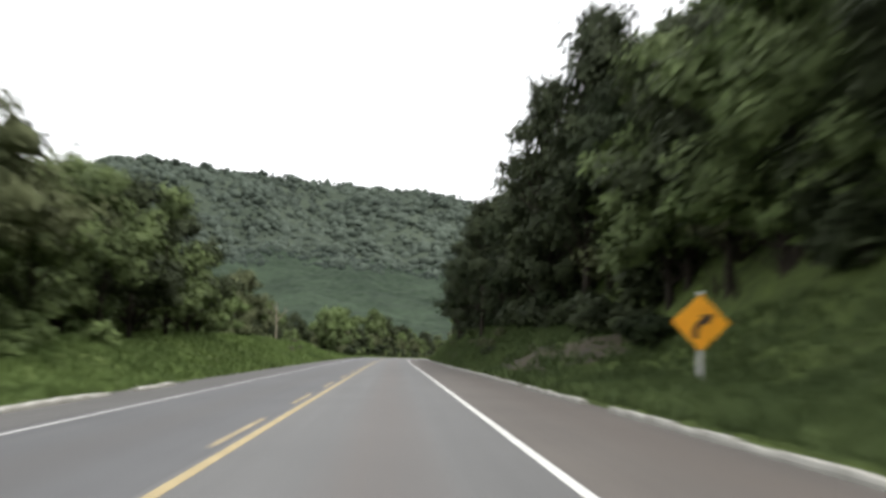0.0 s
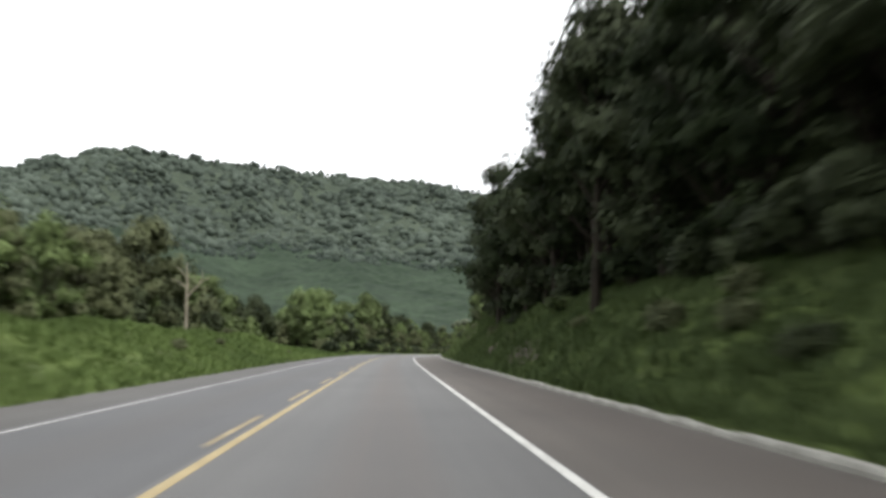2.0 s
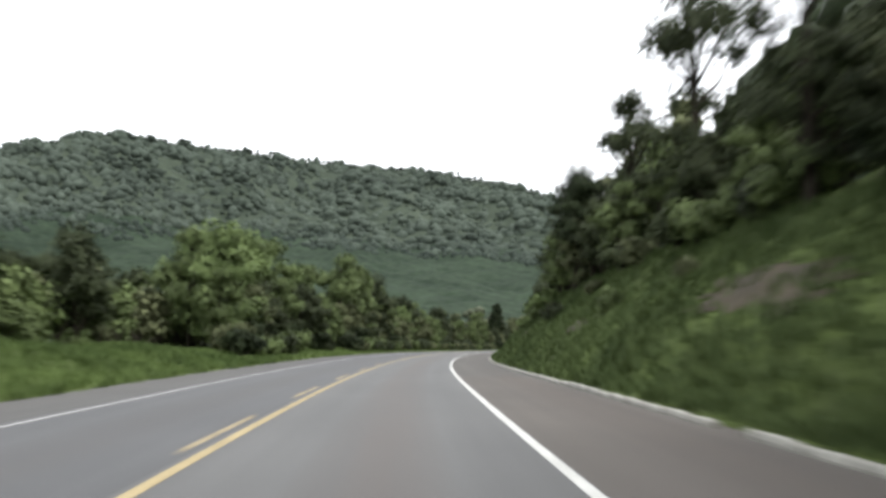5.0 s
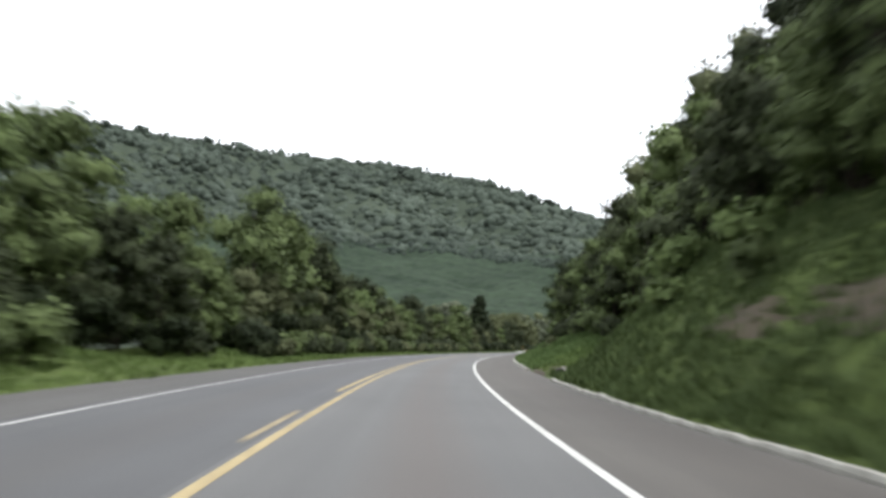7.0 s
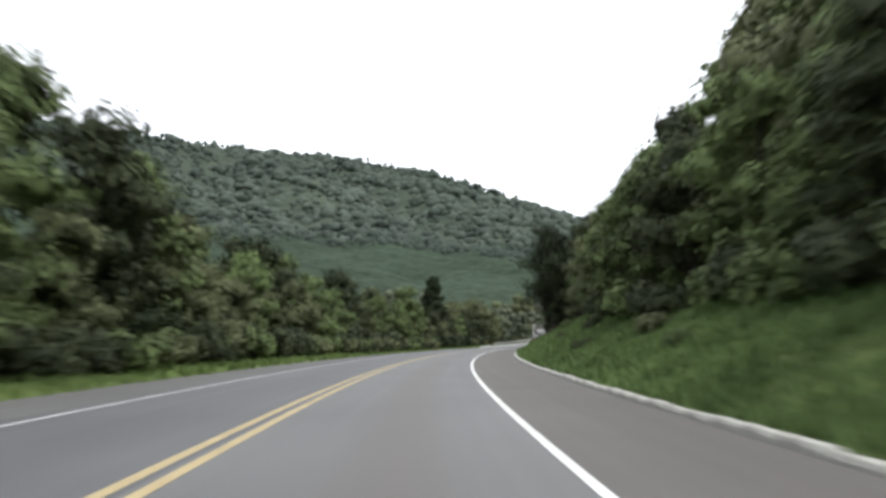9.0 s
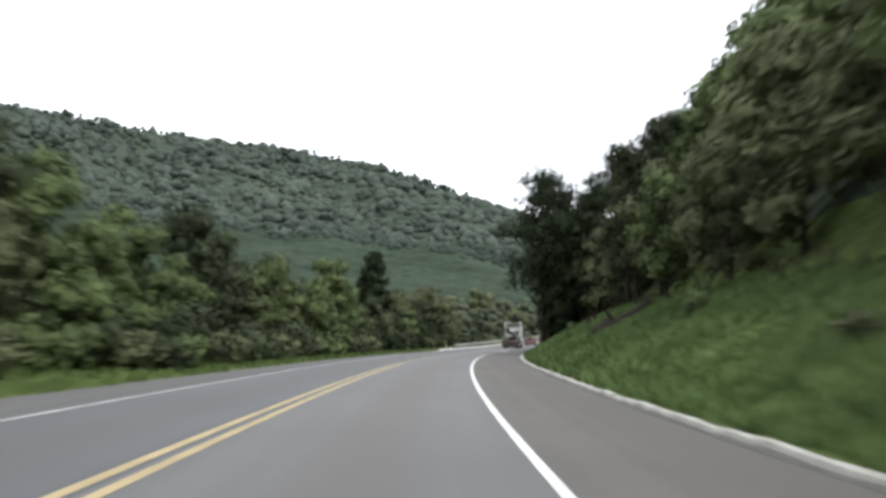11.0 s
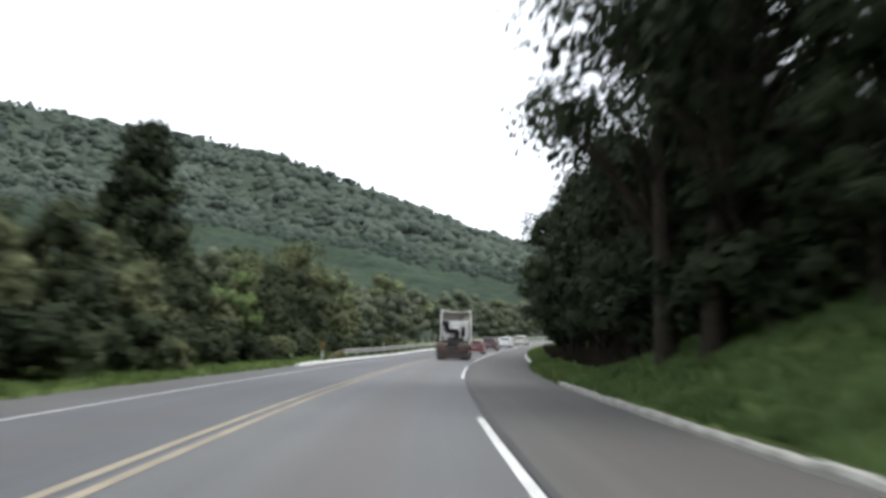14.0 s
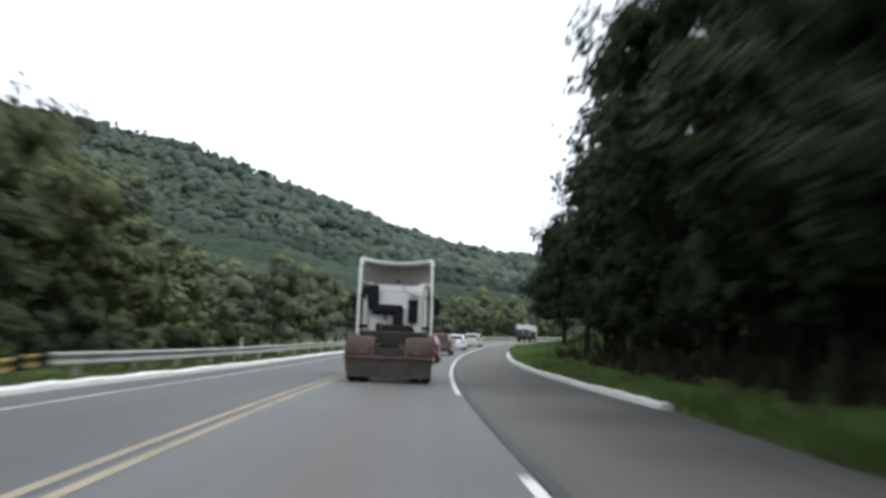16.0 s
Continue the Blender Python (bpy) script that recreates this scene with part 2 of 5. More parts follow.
def fast_mesh(name, verts, faces, mat, shade=False):
    """A mesh from numpy arrays whose faces all have the same number of corners."""
    verts, faces = np.asarray(verts, np.float32), np.asarray(faces, np.int32)
    me = bpy.data.meshes.new(name)
    k = faces.shape[1]
    me.vertices.add(len(verts))
    me.vertices.foreach_set("co", verts.ravel())
    me.loops.add(faces.size)
    me.loops.foreach_set("vertex_index", faces.ravel())
    me.polygons.add(len(faces))
    me.polygons.foreach_set("loop_start", np.arange(len(faces), dtype=np.int32) * k)
    me.update(calc_edges=True)
    me.materials.append(mat)
    if shade:
        me.polygons.foreach_set("use_smooth", np.ones(len(faces), dtype=bool))
    return me


def part(name, bm, mat, parent, label="", smooth_it=False):
    """Links a bmesh as one mesh object under a thing."""
    me = bpy.data.meshes.new(name)
    bmesh.ops.recalc_face_normals(bm, faces=bm.faces)
    bm.to_mesh(me)
    bm.free()
    me.materials.append(mat)
    if smooth_it:
        me.polygons.foreach_set("use_smooth", [True] * len(me.polygons))
    ob = new(name, me)
    ob.parent = parent
    if label:
        ob["label"] = label
    return ob


def strip(name, s0, s1, o0, o1, dz, mat, step=2.0, parent=None, rows=1, ripple=0.0):
    """A ribbon on the road between two offsets, with rows across; the offsets may be arrays over s."""
    n = max(2, int(math.ceil((s1 - s0) / step)) + 1)
    s = np.linspace(s0, s1, n)
    o0, o1 = (o(s) if callable(o) else o for o in (o0, o1))
    o0, o1 = np.broadcast_to(o0, s.shape), np.broadcast_to(o1, s.shape)
    verts, uvs = [], []
    for i in range(n):
        for j in range(rows + 1):
            o = o0[i] + (o1[i] - o0[i]) * j / rows
            if ripple and j in (0, rows):
                o = o + ripple * float(lump(s[i], j * 7.0, 0.8)) * (1 if j else -1)
            x, y = road_xy(s[i], o)
            verts.append((x, y, road_z(s[i], o) + dz))
            uvs.append((o, s[i]))
    faces = [(i * (rows + 1) + j, i * (rows + 1) + j + 1, (i + 1) * (rows + 1) + j + 1, (i + 1) * (rows + 1) + j)
             for i in range(n - 1) for j in range(rows)]
    return mesh_object(name, verts, faces, mat, parent, uvs=uvs)


# ---- road and ground ----
tagged(strip("road_left_lane", -78, 638, -5.45, -0.14, 0.0, M_LANE_LEFT, 2.0, rows=3), "darker grey worn asphalt of the oncoming lane", "road", kind="structure")
road = tagged(strip("road", -78, 638, -0.14, 3.56, 0.0, M_LANE, 2.0, rows=3), "grey worn two-lane asphalt road with oil stains", "road", kind="structure")
tagged(strip("shoulder_right", -78, 132, 3.55, KERB + 0.2, -0.012, M_SHOULDER, 2.0, rows=3), "dark brownish asphalt hard shoulder beside the lane", "road shoulder", kind="structure")
tagged(strip("shoulder_right_second", 132, 298, 3.55, lambda s: kerb_at(s) + 0.2, -0.012, M_SHOULDER_MID, 2.0, rows=3), "dark grey-brown asphalt hard shoulder", "road shoulder", kind="structure")
tagged(strip("shoulder_right_third", 298, 638, 3.55, lambda s: kerb_at(s) + 0.2, -0.012, M_SHOULDER_NEW, 2.0, rows=3), "newer dark asphalt hard shoulder with a seam", "road shoulder", kind="structure")
tagged(strip("shoulder_left", -78, 638, -5.5, -3.55, 0.004, M_VERGE, 2.0, rows=2, ripple=0.05), "dark worn asphalt edge beside the grass verge", "road shoulder", kind="structure")

tagged(strip("asphalt_seam", 282, 420, 3.58, lambda s: 3.58 + 0.14 * smooth(282, 300, s), 0.003, M_SEAM, 1.5, ripple=0.02), "dark tarred seam between lane and shoulder", "road seam", kind="structure")
tagged(strip("yellow_line", -78, 268, -0.065, 0.065, 0.004, M_YELLOW, 2.0), "solid yellow painted centre line, worn", "road marking", kind="structure")
for o in (0.0, -0.28):
    tagged(strip("yellow_line_faded", 268, 638, o - 0.06, o + 0.06, 0.004, M_YELLOW_FADED, 2.0), "solid yellow centre line, faded to cream", "road marking", kind="structure")
dash_ends = [39.0 + 8.15 * k for k in range(-8, 9)] + [115.6 + 8.34 * k for k in range(0, 6)]
for e in dash_ends:
    tagged(strip("yellow_dash", e - 4.1, e, -0.33, -0.23, 0.004, M_YELLOW_DASH, 1.4), "worn yellow dashed centre line stroke on asphalt", "road marking", "yellow dashes of the centre line", "structure")
tagged(strip("yellow_line_second", 163.2, 268, -0.345, -0.215, 0.004, M_YELLOW, 2.0), "second solid yellow centre line, worn", "road marking", kind="structure")
for a, b in ((-78, 300.6), (318.8, 334.3), (346.5, 638)):
    tagged(strip("white_edge_line", a, b, 3.42, 3.54, 0.004, M_WHITE, 2.0), "white painted edge line between lane and shoulder", "road marking", kind="structure")
tagged(strip("white_edge_line_left", -78, 638, -3.35, -3.27, 0.006, M_WHITE_WORN, 2.0), "thin white painted edge line, worn", "road marking", kind="structure")

# one sheet of ground along the road, joined to the far land
o_left = -np.concatenate([np.arange(5.15, 7, 0.3), np.arange(7, 13, 0.7), np.arange(13, 30, 2.0), np.arange(30, 121, 10.0)])[::-1]
o_right = np.concatenate([np.arange(KERB + 0.02, 8, 0.3), np.arange(8, 16, 0.7), np.arange(16, 40, 2.0), np.arange(40, 121, 8.0)])
o_all = np.concatenate([o_left, o_right])
s_all = np.arange(-78, 639, 1.5)
SS, OO = np.meshgrid(s_all, o_all, indexing='ij')
OO = np.where(OO > 0, OO + kerb_at(SS) - KERB, OO + left_at(SS) - LEFT_EDGE)
GX, GY = road_xy(SS, OO)
GZ = ground_z(SS, OO)
gv = np.stack([GX, GY, GZ], -1).reshape(-1, 3)
no = len(o_all)
ii, jj = np.meshgrid(np.arange(len(s_all) - 1), np.arange(no - 1), indexing='ij')
keep = jj != len(o_left) - 1
q = (ii * no + jj)[keep]
gf = np.stack([q, q + 1, q + no + 1, q + no], 1)
mid_o = OO[:-1, :-1][keep]

CREST_X = np.array([-2600, -900, -740, -580, -420, -260, -100, 60, 220, 380, 540, 700, 2600], float)
CREST_Y = np.array([890, 1108, 1164, 1219, 1281, 1543, 1735, 1748, 1533, 1312, 1344, 1313, 1221], float)
CREST_Z = np.array([93, 136, 181, 232, 293, 326, 345, 339, 268, 166, 134, 124, 104], float)


def hill_z(x, y):
    """The forested ridge across the valley."""
    yc, zc = np.interp(x, CREST_X, CREST_Y), np.interp(x, CREST_X, CREST_Z)
    y0 = np.interp(x, [-2600, -700, 0, 700, 2600], [200, 480, 600, 640, 500])
    u = (y - y0) / (yc - y0)
    front = np.clip(u, 0, 1) ** 1.35
    back = np.clip(1 - 0.35 * np.clip(u - 1, 0, 3), 0, 1)
    gully = 1 + (0.1 * lump(x, y * 0.4, 120, 1.0) + 0.06 * lump(x, y * 0.3, 45, 5.0)) * smooth(0, 0.3, u) * smooth(1.0, 0.8, u)
    return zc * front * back * gully - 6.0


xs = np.concatenate([np.linspace(-2600, -950, 12)[:-1], np.arange(-950, 760, 22.0), np.linspace(780, 2600, 14)])
ys = np.concatenate([np.concatenate([np.linspace(-900, -150, 8)[:-1], np.arange(-150, 500, 26.0)]), np.arange(500, 1720, 24.0), np.linspace(1740, 4200, 14)])
XX, YY = np.meshgrid(xs, ys, indexing='ij')
near_d, near_k = np.full(XX.shape, 1e9), np.zeros(XX.shape, int)
for k in range(0, len(SG), 4):
    dist = np.hypot(XX - RX[k], YY - RY[k])
    near_k = np.where(dist < near_d, k, near_k)
    near_d = np.minimum(near_d, dist)
side_o = (XX - RX[near_k]) * np.cos(HEAD[near_k]) - (YY - RY[near_k]) * np.sin(HEAD[near_k])
FARZ = hill_z(XX, YY)
ZZ = FARZ + (ground_z(SG[near_k], np.clip(side_o, -118, 118)) - FARZ) * smooth(420, 130, near_d) - 9.0 * smooth(104, 88, near_d)
fv = np.stack([XX, YY, ZZ], -1).reshape(-1, 3)
ny = len(ys)
ii, jj = np.meshgrid(np.arange(len(xs) - 1), np.arange(ny - 1), indexing='ij')
q = (ii * ny + jj).ravel()
ff = np.stack([q, q + ny, q + ny + 1, q + 1], 1)
ground_me = fast_mesh("ground", gv, gf, M_GROUND, True)
ground_me.materials.append(M_FARLAND)
ground_me.polygons.foreach_set("material_index", ((mid_o < -15) | (mid_o > 15)).astype(np.int32))
tagged(new("ground", ground_me), "grass-covered verges and cut slope beside the road", "ground", kind="structure")
tagged(new("backdrop_land", fast_mesh("backdrop_land", fv, ff, M_FARLAND, True)), "distant valley floor and forested ridge", "land", kind="structure")

# ---- vegetation ----
M_BARK = material("grey_brown_bark", spec=0.12, color=(0.032, 0.027, 0.021), rough=0.95, vary=0.35, grain=9, bump=0.8)
M_LEAF = material("green_leaves", spec=0.12, color=(0.071, 0.097, 0.04), rough=0.7, vary=0.5, grain=1.0, bump=0, spots=(0.16, 0.21, 0.08), island=0.09, trans=0.07)
M_LEAF_LIGHT = material("light_green_leaves", spec=0.12, color=(0.092, 0.136, 0.046), rough=0.7, vary=0.45, grain=1.0, bump=0, spots=(0.198, 0.262, 0.1), island=0.09, trans=0.09)
# near-black leaves: the forest's shade is put into their base colour
M_LEAF_SHADED = material("shaded_green_leaves", spec=0.12, color=(0.014, 0.022, 0.0105), rough=0.75, vary=0.5, grain=1.0, bump=0, spots=(0.042, 0.058, 0.025), island=0.09, trans=0.06)
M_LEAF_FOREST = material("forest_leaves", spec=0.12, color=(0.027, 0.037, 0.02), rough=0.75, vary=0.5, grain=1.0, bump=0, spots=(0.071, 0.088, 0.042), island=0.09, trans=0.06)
# greyed leaves of the far woods, haze put into the colour
M_LEAF_HAZY = material("hazy_grey_green_leaves", spec=0.12, color=(0.075, 0.09, 0.058), rough=0.8, vary=0.4, grain=1.0, bump=0, spots=(0.135, 0.152, 0.1), island=0.08, trans=0.06)
M_LEAF_OLIVE = material("olive_brown_leaves", spec=0.12, color=(0.076, 0.092, 0.045), rough=0.75, vary=0.45, grain=1.0, bump=0, spots=(0.155, 0.172, 0.085), island=0.09, trans=0.06)
# distance haze is mixed into this greyed, bluish base colour
M_HILL = material("hazy_far_forest", spec=0.12, color=(0.037, 0.05, 0.041), rough=0.95, vary=0.45, grain=0.03, bump=0, spots=(0.08, 0.1, 0.078), island=0.14)
# darker copy of the ridge forest, with the edge's trunk shade painted in
M_EDGE = material("shaded_tall_trees", spec=0.12, color=(0.022, 0.033, 0.027), rough=0.95, vary=0.4, grain=0.08, bump=0, spots=(0.052, 0.067, 0.053), island=0.15)
M_HILL_SMOOTH = material("far_plantation", spec=0.12, color=(0.018, 0.031, 0.019), rough=0.95, vary=0.35, grain=0.12, bump=0, spots=(0.035, 0.053, 0.032))
M_GRASS_DRY = material("dry_slope_grass", spec=0.12, color=(0.054, 0.09, 0.034), rough=0.8, vary=0.5, grain=0.5, bump=0, spots=(0.118, 0.158, 0.06), island=0.2, trans=0.2)
M_GRASS_DEEP = material("deep_green_grass", spec=0.12, color=(0.076, 0.13, 0.042), rough=0.8, vary=0.5, grain=0.4, bump=0, spots=(0.17, 0.245, 0.09), island=0.18, trans=0.25)
M_GRASS = material("grass_blades", spec=0.12, color=(0.092, 0.142, 0.046), rough=0.8, vary=0.4, grain=0.5, bump=0, spots=(0.178, 0.245, 0.08), island=0.18, trans=0.25)

ICO = bmesh.new()
bmesh.ops.create_icosphere(ICO, subdivisions=1, radius=1.0)
ICO.verts.ensure_lookup_table()
IV = np.array([v.co[:] for v in ICO.verts])
IF = np.array([[v.index for v in f.verts] for f in ICO.faces])
ICO.free()
ICO = bmesh.new()
bmesh.ops.create_icosphere(ICO, subdivisions=2, radius=1.0)
IV2 = np.array([v.co[:] for v in ICO.verts])
IF2 = np.array([[v.index for v in f.verts] for f in ICO.faces])
ICO.free()


def blobs(rng, centres, radii, flat=0.8, fine=False, rough=0.22):
    """Lumpy balls joined into one pair of arrays."""
    bv, bf = (IV2, IF2) if fine else (IV, IF)
    n = len(centres)
    r = np.asarray(radii, float)[:, None, None] * (1 + rough * rng.standard_normal((n, len(bv), 1)))
    v = bv[None] * r * np.array([1, 1, flat])
    ang = rng.uniform(0, 6.28, n)
    c, s = np.cos(ang)[:, None], np.sin(ang)[:, None]
    v = np.stack([v[..., 0] * c - v[..., 1] * s, v[..., 0] * s + v[..., 1] * c, v[..., 2]], -1) + np.asarray(centres)[:, None]
    f = bf[None] + (np.arange(n) * len(bv))[:, None, None]
    return v.reshape(-1, 3), f.reshape(-1, 3)


def sprays(rng, centres, outward, n, size, spread, droop=0.0):
    """n bent leaf sprays (two triangles) about each centre, facing mostly outward and up."""
    c = np.repeat(centres, n, 0)
    out = np.repeat(outward, n, 0)
    m = len(c)
    c = c + rng.standard_normal((m, 3)) * spread
    nrm = out * 1.2 + rng.standard_normal((m, 3)) * 0.3 + np.array([0, 0, 0.3])
    nrm /= np.linalg.norm(nrm, axis=1)[:, None] + 1e-9
    t = np.cross(nrm, rng.standard_normal((m, 3)))
    t[:, 2] -= droop
    t /= np.linalg.norm(t, axis=1)[:, None] + 1e-9
    b = np.cross(nrm, t)
    L = size * rng.uniform(0.6, 1.4, (m, 1))
    W = L * rng.uniform(0.5, 0.8, (m, 1))
    v = np.stack([c - t * L * 0.9 + b * W, c + t * L * 1.1 - nrm * L * 0.15, c - t * L * 0.5 - b * W * 1.3 + nrm * L * 0.1], 1)
    return v.reshape(-1, 3), np.arange(m * 3).reshape(-1, 3)


def filling(rng, cen, rad, n, size):
    """Big loosely set leaves inside the lobes, which close the crown."""
    d = rng.standard_normal((len(cen) * n, 3))
    d /= np.linalg.norm(d, axis=1)[:, None]
    c = np.repeat(cen, n, 0) + d * np.repeat(rad, n)[:, None] * rng.uniform(0.1, 0.66, (len(d), 1))
    return sprays(rng, c, d, 1, size, 0.1)


def tube(points, radii, sides=7):
    """A bent tapering limb through the points."""
    P = np.asarray(points, float)
    v, f = [], []
    for k, (p, r) in enumerate(zip(P, radii)):
        d = P[min(k + 1, len(P) - 1)] - P[max(k - 1, 0)]
        d = d / (np.linalg.norm(d) + 1e-9)
        a = np.cross(d, [0.3, 1, 0.2])
        a /= np.linalg.norm(a)
        b = np.cross(d, a)
        for i in range(sides):
            t = 2 * math.pi * i / sides
            v.append(p + r * (a * math.cos(t) + b * math.sin(t)))
    for k in range(len(P) - 1):
        for i in range(sides):
            j = (i + 1) % sides
            f.append((k * sides + i, k * sides + j, (k + 1) * sides + j))
            f.append((k * sides + i, (k + 1) * sides + j, (k + 1) * sides + i))
    return np.array(v), np.array(f)


def join(parts_):
    v, f, n = [], [], 0
    for a, b in parts_:
        v.append(a)
        f.append(np.asarray(b) + n)
        n += len(a)
    return np.concatenate(v), np.concatenate(f)


def make_tree(name, seed, height, width, trunk_h, leaf, lobes=21, clumps=20, per=17, size=0.13, droop=0.0, shape='round', thin=False):
    """A tree at the origin: trunk with limbs, and a crown of leaf sprays on uneven lobes."""
    rng = np.random.default_rng(seed)
    root = new(name)
    top = height
    limbs = []
    lean = rng.uniform(-0.06, 0.06, 2) * height
    r0 = 0.015 * height
    zc = np.linspace(0, 1, 6)
    spine = [(lean[0] * z * z + 0.12 * math.sin(3 * z + seed), lean[1] * z * z + 0.1 * math.cos(4 * z + seed), z * top * 0.86 - 0.3 * (z == 0)) for z in zc]
    limbs.append(tube(spine, [r0 * (1.25 if k == 0 else 1) * (1 - 0.8 * z) for k, z in enumerate(zc)]))
    cen, rad = [], []
    for k in range(lobes):
        if shape == 'cone':
            h = trunk_h + (top - trunk_h) * (k + 0.5) / lobes
            ring = width * 0.5 * (1 - 0.8 * (h - trunk_h) / (top - trunk_h)) * rng.uniform(0.45, 0.8)
            r = width * 0.17 * (1.2 - 0.75 * k / lobes)
        elif shape == 'umbrella':
            h = top * rng.uniform(0.5, 0.9)
            ring = width * 0.5 * math.sqrt(rng.uniform(0, 1)) * 0.85
            h -= 0.28 * ring
            r = width * rng.uniform(0.12, 0.18)
        else:
            u = rng.uniform(0, 1)
            h = trunk_h + (top - trunk_h) * (0.05 + 0.86 * u)
            ring = width * 0.42 * math.sqrt(max(0.05, 1 - (2 * u - 0.75) ** 2)) * rng.uniform(0.35, 1.0)
            r = width * rng.uniform(0.1, 0.215)
        a = k * 2.4 + rng.uniform(-0.5, 0.5)
        zf = min(1.0, h / top)
        c = np.array([ring * math.cos(a) + lean[0] * zf * zf, ring * math.sin(a) + lean[1] * zf * zf, h])
        cen.append(c)
        rad.append(r)
        b0 = np.array([lean[0] * .4, lean[1] * .4, max(trunk_h * 0.7, h - ring * 0.9 - 0.6)])
        mid_ = (b0 + c) / 2 + rng.uniform(-.2, .2, 3)
        limbs.append(tube([b0, mid_, c], [r0 * 0.42, r0 * 0.28, r0 * 0.1], 5))
    cen, rad = np.array(cen), np.array(rad)
    v, f = join(limbs)
    trunk = new("trunk", fast_mesh("trunk", v, f, M_BARK, True))
    trunk.parent = root
    pieces = []
    if not thin:
        pieces.append(blobs(rng, cen, rad * 0.4, 0.85, rough=0.25))
        pieces.append(filling(rng, cen, rad, 44, 0.24))
    dirs = rng.standard_normal((lobes * clumps, 3))
    dirs[:, 2] = np.abs(dirs[:, 2]) * 0.9 - 0.25
    dirs /= np.linalg.norm(dirs, axis=1)[:, None]
    lc = np.repeat(cen, clumps, 0) + dirs * np.repeat(rad, clumps)[:, None] * rng.uniform(0.6, 1.12, (len(dirs), 1)) * np.array([1, 1, 0.85])
    pieces.append(sprays(rng, lc, dirs, per, size, 0.2, droop))
    v, f = join(pieces)
    crown = new("crown", fast_mesh("crown", v, f, leaf))
    crown.parent = root
    return root


def make_shrub(name, seed, height, width, leaf, lobes=8, clumps=20, per=8, size=0.12):
    rng = np.random.default_rng(seed)
    root = new(name)
    cen = np.stack([rng.uniform(-.36, .36, lobes) * width, rng.uniform(-.36, .36, lobes) * width, rng.uniform(0.25, 0.72, lobes) * height], 1)
    rad = rng.uniform(0.2, 0.3, lobes) * min(width, height * 1.3)
    stems = [tube([(0, 0, -0.2), (c[0] * .5, c[1] * .5, c[2] * .6), c], [0.04, 0.03, 0.01], 5) for c in cen]
    v, f = join(stems)
    st = new("stem", fast_mesh("stem", v, f, M_BARK, True))
    st.parent = root
    dirs = rng.standard_normal((lobes * clumps, 3))
    dirs[:, 2] = np.abs(dirs[:, 2]) * 0.9 - 0.3
    dirs /= np.linalg.norm(dirs, axis=1)[:, None]
    lc = np.repeat(cen, clumps, 0) + dirs * np.repeat(rad, clumps)[:, None] * rng.uniform(0.8, 1.1, (len(dirs), 1))
    v, f = join([filling(rng, cen, rad, 24, 0.2), sprays(rng, lc, dirs, per, size, 0.12)])
    fo = new("foliage", fast_mesh("foliage", v, f, leaf))
    fo.parent = root
    return root


LABELS = {
    "broad": ("broadleaf tree with a dense uneven green crown", "tree"),
    "light": ("light green broadleaf tree with a rounded crown", "tree"),
    "dark": ("dark green broadleaf tree in dense roadside forest", "tree"),
    "canopy": ("tall tree with overhanging dense crown, shade put into its leaf colour", "tree"),
    "airy": ("tall tree with an open lacy crown, shade put into its leaf colour", "tree"),
    "olive": ("olive green tree with a dusty uneven crown", "tree"),
    "umbrella": ("flat-topped umbrella tree with drooping olive foliage", "tree"),
    "thin": ("tall thin tree with sparse airy foliage", "tree"),
    "conifer": ("tall dark conical conifer above the roadside trees", "tree"),
    "bush": ("rounded dark green bush beside the verge", "bush"),
    "bush_light": ("leafy light green bush on the grassy bank", "bush"),
    "bush_dark": ("dark leafy bush at the forest edge", "bush"),
    "bush_deep": ("undergrowth bush beneath tall trees, shade put into its leaf colour", "bush"),
    "bush_olive": ("dry olive green shrub on the slope", "bush"),
}
